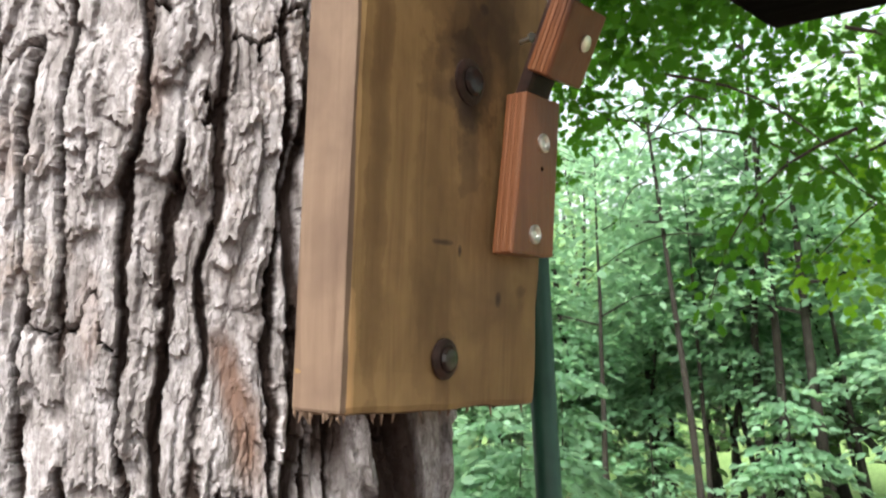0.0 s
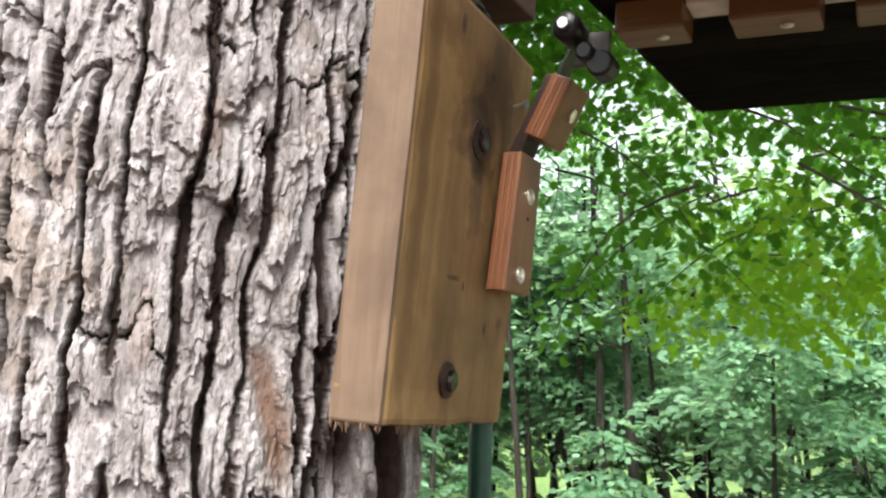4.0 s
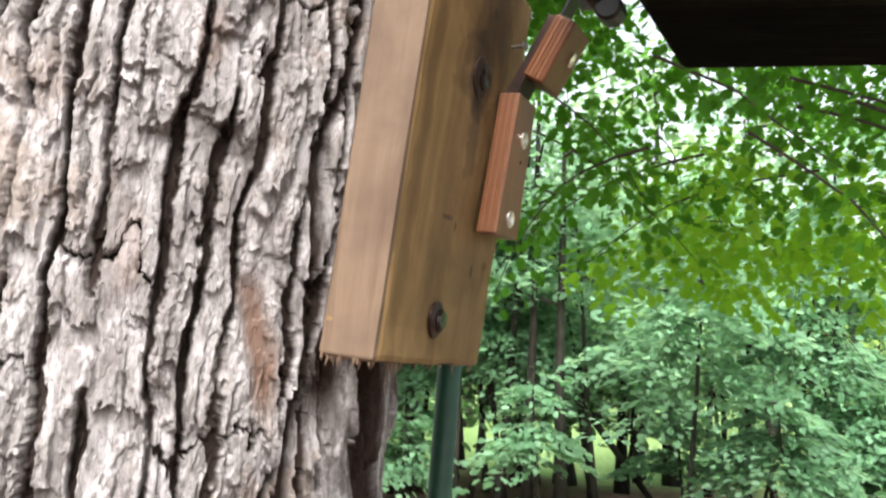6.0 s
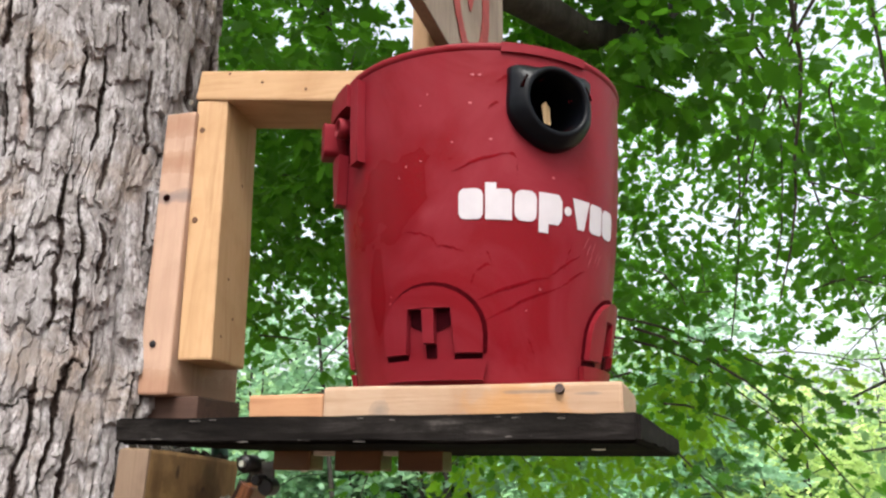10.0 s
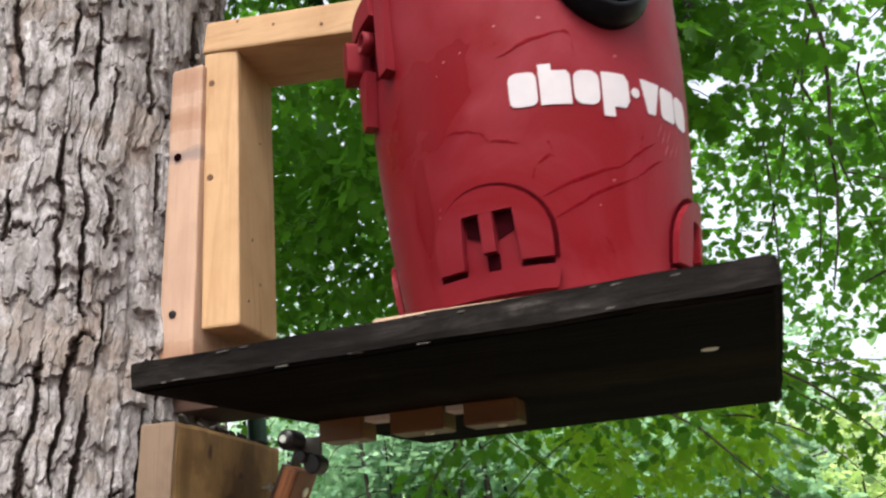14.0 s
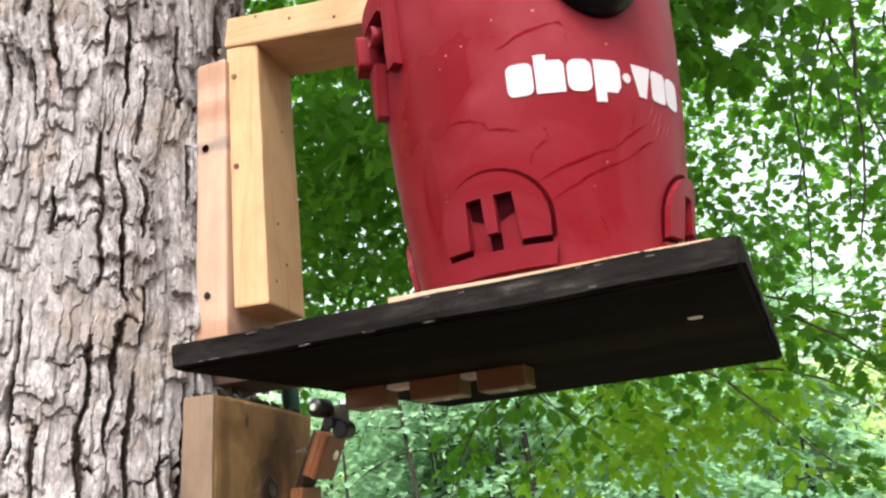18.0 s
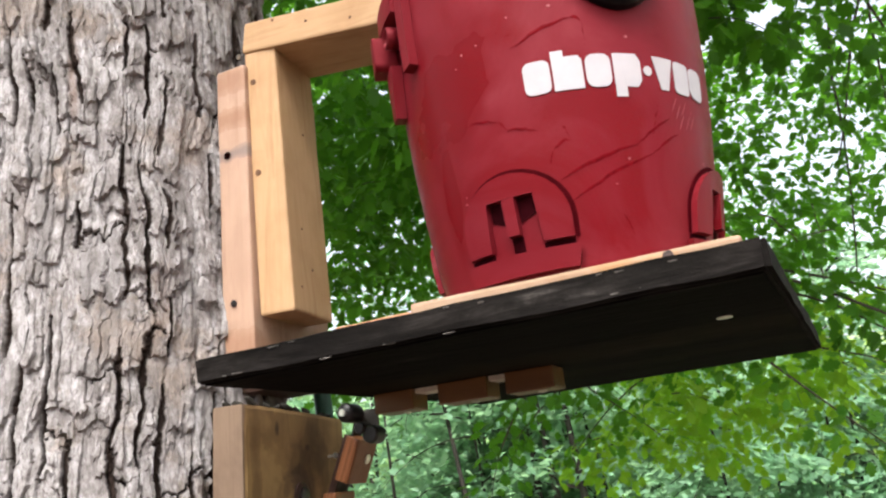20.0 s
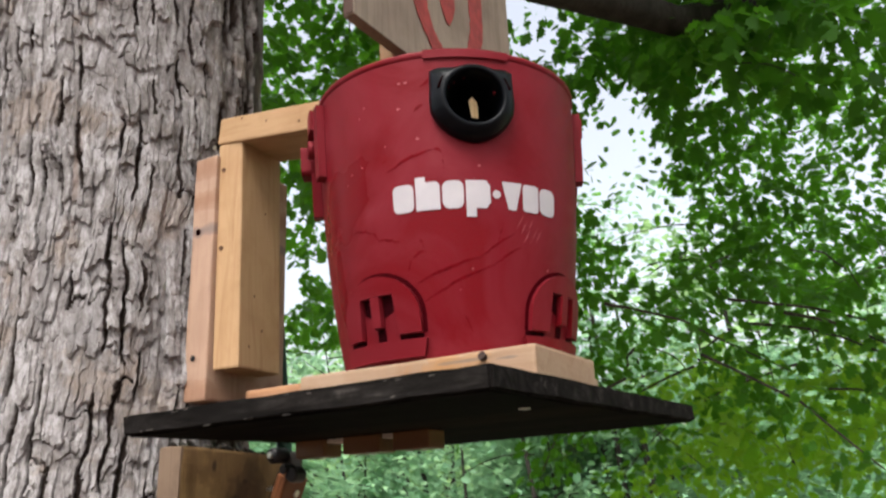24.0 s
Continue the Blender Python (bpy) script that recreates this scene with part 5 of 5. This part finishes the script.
def tank():
    ob = empty("vacuum_tank", "red plastic shop vacuum tank with a black hose port", "vacuum tank", at=(TX, TY, Z - 0.042))
    # shell with an outer and an inner wall, open on top, and a round hole behind the port
    na = 180
    zs = list(np.linspace(-0.0415, 0.265, 62))
    bm = bmesh.new()
    hole_az, hole_z, hole_r = FACE, 0.2135, 0.0300
    grids = []
    for inset in (0.0, -0.0035):
        g = []
        for z in zs:
            g.append([bm.verts.new(on_tank(360 * k / na, z, inset)) for k in range(na)])
        grids.append(g)
    def open_at(k, i):
        da = (360 * (k + 0.5) / na - hole_az + 180) % 360 - 180
        dz = (zs[i] + zs[i + 1]) / 2 - hole_z
        return math.hypot(radians(da) * tank_r(hole_z), dz) < hole_r
    for w, g in enumerate(grids):
        for i in range(len(zs) - 1):
            for k in range(na):
                if open_at(k, i):
                    continue
                q = (g[i][k], g[i][(k + 1) % na], g[i + 1][(k + 1) % na], g[i + 1][k])
                bm.faces.new(q if w == 0 else q[::-1])
    bm.faces.new(grids[0][0][::-1])
    bm.faces.new(grids[1][0])
    body = part("body", bm, RED, ob, "faded and scuffed red plastic wall", True)
    # a patch where the haze has been rubbed off
    co = np.array([v.co for v in body.data.vertices])
    az = np.degrees(np.arctan2(co[:, 0] - TX, TY - co[:, 1]))
    z = co[:, 2] - Z
    rubbed = 1.35 - np.hypot((az + 22) / 28, (z - 0.135 - 0.0007 * (az + 21)) / 0.056) + 1.0 * fbm(az * 0.09 + z * 22, z * 34 - az * 0.05, 131)
    rubbed = np.maximum(rubbed, 1.15 - np.hypot((az + 30) / 9, (z - 0.05) / 0.07) + 1.2 * fbm(az * 0.2, z * 14, 132))
    body.data.attributes.new("clean", "FLOAT", "POINT").data.foreach_set("value", np.clip(rubbed, 0, 1).astype(np.float32))
    # rim
    prof = [(0.0000, 0.264), (0.0010, 0.2652), (0.0017, 0.2672), (0.0017, 0.2696), (0.0008, 0.2710), (-0.0030, 0.2710), (-0.0038, 0.2690), (-0.0038, 0.263)]
    bm = bmesh.new()
    rings = [[bm.verts.new((TX + (tank_r(0.266) + o) * math.sin(2 * math.pi * k / na), TY - (tank_r(0.266) + o) * math.cos(2 * math.pi * k / na), Z + z)) for k in range(na)] for o, z in prof]
    for i in range(len(prof)):
        r0, r1 = rings[i], rings[(i + 1) % len(prof)]
        for k in range(na):
            bm.faces.new((r0[k], r0[(k + 1) % na], r1[(k + 1) % na], r1[k]))
    bmesh.ops.recalc_face_normals(bm, faces=bm.faces[:])
    part("rim", bm, RED, ob, "rolled red rim", True)
    port(ob)
    for az in (-5.4, 84.6, 174.6, 264.6):
        socket(ob, az)
    for az in (FACE - 91, FACE + 91):
        handle(ob, az)
    mark(ob)
    scuffs(ob)
    part("rim_tab", decal(dense([(-0.048, 0.0), (0.040, 0.0), (0.040, 0.0085), (-0.048, 0.0095)]), FACE, 0.2620, 0.0003, 0.0028), RED, ob, "raised red tab over the port")
    rng = random.Random(9)
    for az, z in ((11.6, 0.2395), (14.2, 0.2393), (10.8, 0.2119), (42.2, 0.1461), (18.1, 0.1771)):
        part("speck", decal([(0.0018 * math.cos(radians(a)), 0.0009 * math.sin(radians(a))) for a in range(0, 360, 60)], az, z, 0.0002, 0.0005), PINKSPECK, ob, "pale chip")
    for k in range(14):
        r = rng.uniform(0.0005, 0.0011)
        part("speck", decal([(r * math.cos(radians(a)) * rng.uniform(0.8, 1.6), r * math.sin(radians(a))) for a in range(0, 360, 60)], rng.uniform(-25, 75), rng.uniform(0.02, 0.25), 0.0002, 0.0005), PINKSPECK, ob)


def port(ob):
    """Shield-shaped black collar round the hose hole."""
    a = radians(FACE)
    out = Vector((math.sin(a), -math.cos(a), 0))
    side = Vector((math.cos(a), math.sin(a), 0))
    up = Vector((0, 0, 1))
    cz = 0.2135
    c = Vector(on_tank(FACE, cz, 0.0))
    n = 48
    def reach(t):
        # distance from the centre to the shield's edge in the direction t
        x, y = math.cos(t), math.sin(t)
        flat = 0.036 / y if y > 0.2 else 9
        sides = 0.0430 / abs(x) if abs(x) > 0.05 else 9
        bow = 0.0445 if y < 0 else 9
        return min(flat, sides, bow) - 0.0015 * abs(math.sin(2 * t))
    bm = bmesh.new()
    per = math.degrees(1 / tank_r(cz))
    rings = []
    for scale, o in ((1.0, -0.001), (0.985, 0.006), (0.93, 0.0105)):
        rings.append([bm.verts.new(on_tank(FACE + reach(t) * scale * math.cos(t) * per, cz + reach(t) * scale * math.sin(t), o)) for t in (2 * math.pi * i / n for i in range(n))])
    for r, o in ((0.0345, 0.0150), (0.0315, 0.0165), (0.0292, 0.0150), (0.0285, 0.010), (0.0278, -0.014), (0.0262, -0.050)):
        rings.append([bm.verts.new(c + (side * math.cos(t) + up * math.sin(t)) * r + out * o) for t in (2 * math.pi * i / n for i in range(n))])
    for r0, r1 in zip(rings, rings[1:]):
        for i in range(n):
            bm.faces.new((r0[i], r0[(i + 1) % n], r1[(i + 1) % n], r1[i]))
    bmesh.ops.recalc_face_normals(bm, faces=bm.faces[:])
    p = part("hose_port", bm, BLACKPLASTIC, ob, "glossy black plastic hose port", True)
    # closed cup added inside the tube, so that the hole stays dark
    part("elbow", lathe([(0.0259, 0.0), (0.0259, 0.020), (0.021, 0.034), (0.008, 0.042), (0.0005, 0.043)], c - out * 0.048, -out, 24), BLACKPLASTIC, p, "closed elbow added inside the port to keep it dark", True)
    # added plate; its tan stands for the brightness seen through the port
    part("hole_patch", decal(dense([(0.002, -0.012), (0.010, -0.013), (0.009, 0.004), (0.004, 0.010), (-0.001, 0.006)], 0.003), FACE, cz + 0.002, -0.014, -0.0132), PLY, p, "tan plate added for the bright patch seen in the hole")
    for s in (-1, 1):
        q = pose(*(c + side * s * 0.0325 + up * 0.014 + out * 0.0125), 0, 0, FACE)
        part("latch_slot", box(-0.0025, 0.0025, -0.0015, 0.0015, -0.007, 0.007, 0.0006, q @ pose(0, 0, 0, 0, -25 * s, 0)), HOLE, p)


def socket(ob, az):
    """Moulded arch over a caster slot."""
    z = 0.003
    def bow(rx, ry, a0, a1, step):
        return [(rx * math.cos(radians(t)), ry * math.sin(radians(t))) for t in range(a0, a1, step)]
    groove = bow(0.0502, 0.0462, 0, 181, 12) + [(-0.0500, -0.016), (-0.0462, -0.016)] + bow(0.0462, 0.0424, 180, -1, -12) + [(0.0462, -0.016), (0.0500, -0.016)]
    s = part("caster_socket", decal(dense(groove), az, z, 0.0003, 0.0008), RECESS_SHADE, ob, "moulded arch with a caster slot")
    notch = [(-0.0456, -0.0165), (-0.0225, -0.0165), (-0.0190, 0.0225), (0.0190, 0.0225), (0.0225, -0.0165), (0.0456, -0.0165)]
    part("panel", decal(dense(bow(0.0456, 0.0418, 0, 181, 12) + notch), az, z, 0.0004, 0.0062), RED, s, "raised red arch")
    # flat plates, with the shade inside the slots painted into their red
    for x0, x1 in ((-0.0187, -0.0056), (0.0056, 0.0187)):
        part("slot", decal(dense([(x0, 0.008 if x0 < 0 else 0.002), (x1, 0.002 if x0 < 0 else 0.008), (x1, 0.0222), (x0, 0.0222)]), az, z, 0.0004, 0.0009), SLOT, s, "flat dark plate for the shade in a slot")
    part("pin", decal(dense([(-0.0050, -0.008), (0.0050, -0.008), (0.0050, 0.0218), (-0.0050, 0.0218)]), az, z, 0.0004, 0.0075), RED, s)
    part("pin_socket", decal(dense([(-0.0050, -0.020), (0.0050, -0.020), (0.0050, -0.0085), (-0.0050, -0.0085)]), az, z, 0.0004, 0.0010), SLOT, s, "flat dark plate for the shade in a slot")
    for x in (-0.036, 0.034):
        part("foot_slot", decal(dense([(x - 0.013, -0.0215), (x + 0.012, -0.0205), (x + 0.012, -0.0168), (x - 0.013, -0.0168)]), az, z, 0.0004, 0.0010), SLOT, s, "flat dark plate for the shade in a slot")
    part("foot", decal(dense([(-0.048, -0.0395), (0.046, -0.0395), (0.050, -0.0222), (-0.052, -0.0222)]), az, z, 0.0004, 0.0062), RED, s)


def handle(ob, az):
    """Latch lug: an upright flange, a lever bump and a round boss over a tapering foot."""
    f = 1 if az < FACE else -1
    def plate(pts, out0, out1):
        q = [(f * x, y) for x, y in pts]
        return decal(dense(q if f > 0 else q[::-1]), az, 0.222, out0, out1)
    h = part("handle", plate([(0.0260, -0.050), (0.0390, -0.048), (0.0390, 0.036), (0.0260, 0.036)], 0.0005, 0.0095), RED, ob, "moulded red latch lug")
    part("top_plate", plate([(-0.029, 0.010), (0.0255, 0.012), (0.0255, 0.0355), (-0.022, 0.033)], 0.0005, 0.0135), RED, h)
    part("lever", plate(rounded(-0.036, -0.010, -0.026, 0.0095, 0.006), 0.0005, 0.0225), RED, h)
    part("foot", plate([(-0.022, -0.078), (-0.008, -0.078), (0.004, -0.030), (-0.028, -0.0265)], 0.0005, 0.0110), RED, h)
    # flat panel; the cavity's shade is in its colour
    part("hollow", plate([(-0.004, -0.036), (0.0255, -0.044), (0.0255, 0.0115), (-0.0095, 0.0095)], 0.0003, 0.0009), RECESS_SHADE, h, "dark panel for the shaded hollow behind the lever")
    x = az + f * 2.2
    out = (math.sin(radians(x)), -math.cos(radians(x)), 0)
    part("boss", lathe([(0.0105, 0.0), (0.0105, 0.012), (0.0090, 0.0135), (0.0078, 0.0125), (0.0074, 0.004), (0.001, 0.004)], on_tank(x, 0.2185, 0.001), out, 22), RED, h, "round hollow boss", True)


def mark(ob):
    """White printed word mark, as plain blocks."""
    k = tank_r(0.12) * radians(1)
    def m(az):
        return (az - FACE) * k
    lo, hi, up, down = -0.0140, 0.0140, 0.0195, -0.0225
    shapes = [rounded(m(6.6), m(15.4), lo, hi, 0.006),
              [(m(16.2), lo), (m(26.0), lo), (m(26.0), hi - 0.004), (m(24.8), hi), (m(20.2), hi), (m(20.2), up), (m(16.2), up)],
              rounded(m(26.9), m(35.4), lo, hi, 0.007),
              [(m(36.3), down), (m(40.3), down), (m(40.3), lo), (m(44.6), lo), (m(46.2), lo + 0.006), (m(46.2), hi - 0.006), (m(44.6), hi), (m(36.3), hi)],
              [(m(48.9) + 0.0042 * math.cos(radians(t)), 0.0005 + 0.0042 * math.sin(radians(t))) for t in range(0, 360, 24)],
              [(m(51.2), hi), (m(54.0), lo), (m(57.4), lo), (m(60.2), hi)],
              rounded(m(60.8), m(68.8), lo, hi, 0.004),
              rounded(m(69.6), m(78.6), lo, hi, 0.007)]
    for s in shapes:
        part("mark", decal(dense(s, 0.006), FACE, 0.1170, 0.0003, 0.0009), WHITE, ob, "white printed block")


def scuffs(ob):
    rng = random.Random(4)
    runs = [((13.4, 0.0324), (41.4, 0.0546), 0.0016), ((41.0, 0.0542), (56.5, 0.079), 0.0012), ((15.9, 0.014), (47.8, 0.0484), 0.0014), ((47.5, 0.048), (60, 0.066), 0.0012),
            ((-16.2, 0.0952), (-4.3, 0.0894), 0.0010), ((-4.3, 0.0894), (-2.0, 0.0804), 0.0012), ((-2.0, 0.0804), (8.0, 0.0743), 0.0011), ((10.4, 0.0391), (12.4, 0.0567), 0.0018), ((12.4, 0.0567), (18.4, 0.0632), 0.0014),
            ((18.4, 0.0632), (16.6, 0.0758), 0.0012), ((33.5, 0.0009), (37.0, -0.0167), 0.0010), ((4.0, 0.1471), (24.4, 0.1645), 0.0016), ((24.4, 0.1645), (27.8, 0.1592), 0.0014), ((27.8, 0.160), (27.9, 0.138), 0.0012),
            ((20, 0.232), (27, 0.240), 0.0018), ((17, 0.205), (21, 0.212), 0.0016), ((48, 0.06), (52, 0.090), 0.0009)]
    for (a0, z0), (a1, z1), w in runs:
        n = 9
        mid = [(a0 + (a1 - a0) * i / n + rng.uniform(-0.3, 0.3), z0 + (z1 - z0) * i / n + 0.002 * math.sin(3 * i / n) + rng.uniform(-0.0007, 0.0007)) for i in range(n + 1)]
        bm = bmesh.new()
        a = [bm.verts.new(on_tank(x, y - w * math.sin(math.pi * (i + 0.3) / (n + 0.6)), 0.0003)) for i, (x, y) in enumerate(mid)]
        b = [bm.verts.new(on_tank(x, y + w * math.sin(math.pi * (i + 0.3) / (n + 0.6)), 0.0003)) for i, (x, y) in enumerate(mid)]
        for i in range(n):
            bm.faces.new((a[i], a[i + 1], b[i + 1], b[i]))
        part("scuff", bm, SCRATCH, ob, "dark scuff line")
    # pale rubbed smear under the word mark
    for k in range(7):
        a0, z0 = 58 + 1.6 * k, 0.070 + rng.uniform(0, 0.018)
        n, w = 6, rng.uniform(0.0003, 0.0008)
        line = [(a0 + 0.5 * i, z0 + 0.0022 * i + rng.uniform(-0.0004, 0.0004)) for i in range(n + 1)]
        bm = bmesh.new()
        a = [bm.verts.new(on_tank(x, y - w * math.sin(math.pi * (i + 0.3) / (n + 0.6)), 0.0003)) for i, (x, y) in enumerate(line)]
        b = [bm.verts.new(on_tank(x, y + w * math.sin(math.pi * (i + 0.3) / (n + 0.6)), 0.0003)) for i, (x, y) in enumerate(line)]
        for i in range(n):
            bm.faces.new((a[i], a[i + 1], b[i + 1], b[i]))
        part("smear", bm, PINKSPECK, ob, "pale rubbed smear")


tank()


# ---- painted board over the tank ----
def painted_board():
    x0, x1, y0, y1, z0, z1 = 0.3112, 0.3260, -0.088, 0.315, Z + 0.350, Z + 0.95
    ob = empty("painted_board", "grey plywood board with a red painted loop and spot", "board", at=(x0, 0.1, z0))
    b = part("panel", box(x0, x1, y0, y1, z0, z1, 0.0012, None, 0.0006, 5), SIGNWOOD, ob, "", origin=(x0, y0, z0))
    part("ply_edge", box(x0 + 0.001, x1 - 0.001, y0 - 0.0012, y0 - 0.0002, z0 + 0.002, z1, 0), DARKWOOD, b, "dark weathered sawn edge")
    def flat(pts, out):
        bm = bmesh.new()
        f = bm.faces.new([bm.verts.new((x1 + out, y, z)) for y, z in pts])
        g = bmesh.ops.extrude_face_region(bm, geom=[f])
        bmesh.ops.translate(bm, vec=(0.0006, 0, 0), verts=[v for v in g["geom"] if isinstance(v, bmesh.types.BMVert)])
        bmesh.ops.triangulate(bm, faces=bm.faces[:])
        bmesh.ops.recalc_face_normals(bm, faces=bm.faces[:])
        return bm
    rng = random.Random(3)
    cy, cz = 0.124, Z + 0.49
    n = 40
    def loop(ry, rz):
        return [(cy + (ry + rng.uniform(-0.003, 0.003)) * math.cos(radians(180 + 180 * i / n)), cz + (rz + rng.uniform(-0.003, 0.003)) * math.sin(radians(180 + 180 * i / n))) for i in range(n + 1)]
    outer, inner = loop(0.098, 0.118), loop(0.062, 0.098)
    outer = [(cy - 0.098, Z + 0.94)] + outer + [(cy + 0.098, Z + 0.94)]
    inner = [(cy - 0.062, Z + 0.94)] + inner + [(cy + 0.062, Z + 0.94)]
    part("paint_loop", flat(outer + inner[::-1], 0.0008), REDPAINT, b, "red painted loop")
    part("paint_spot", flat([(cy - 0.002 + 0.021 * math.cos(radians(t)), Z + 0.480 + 0.033 * math.sin(radians(t)) * (1 + 0.2 * math.sin(3 * radians(t)))) for t in range(0, 360, 20)], 0.0008), REDPAINT, b, "red painted spot")


painted_board()
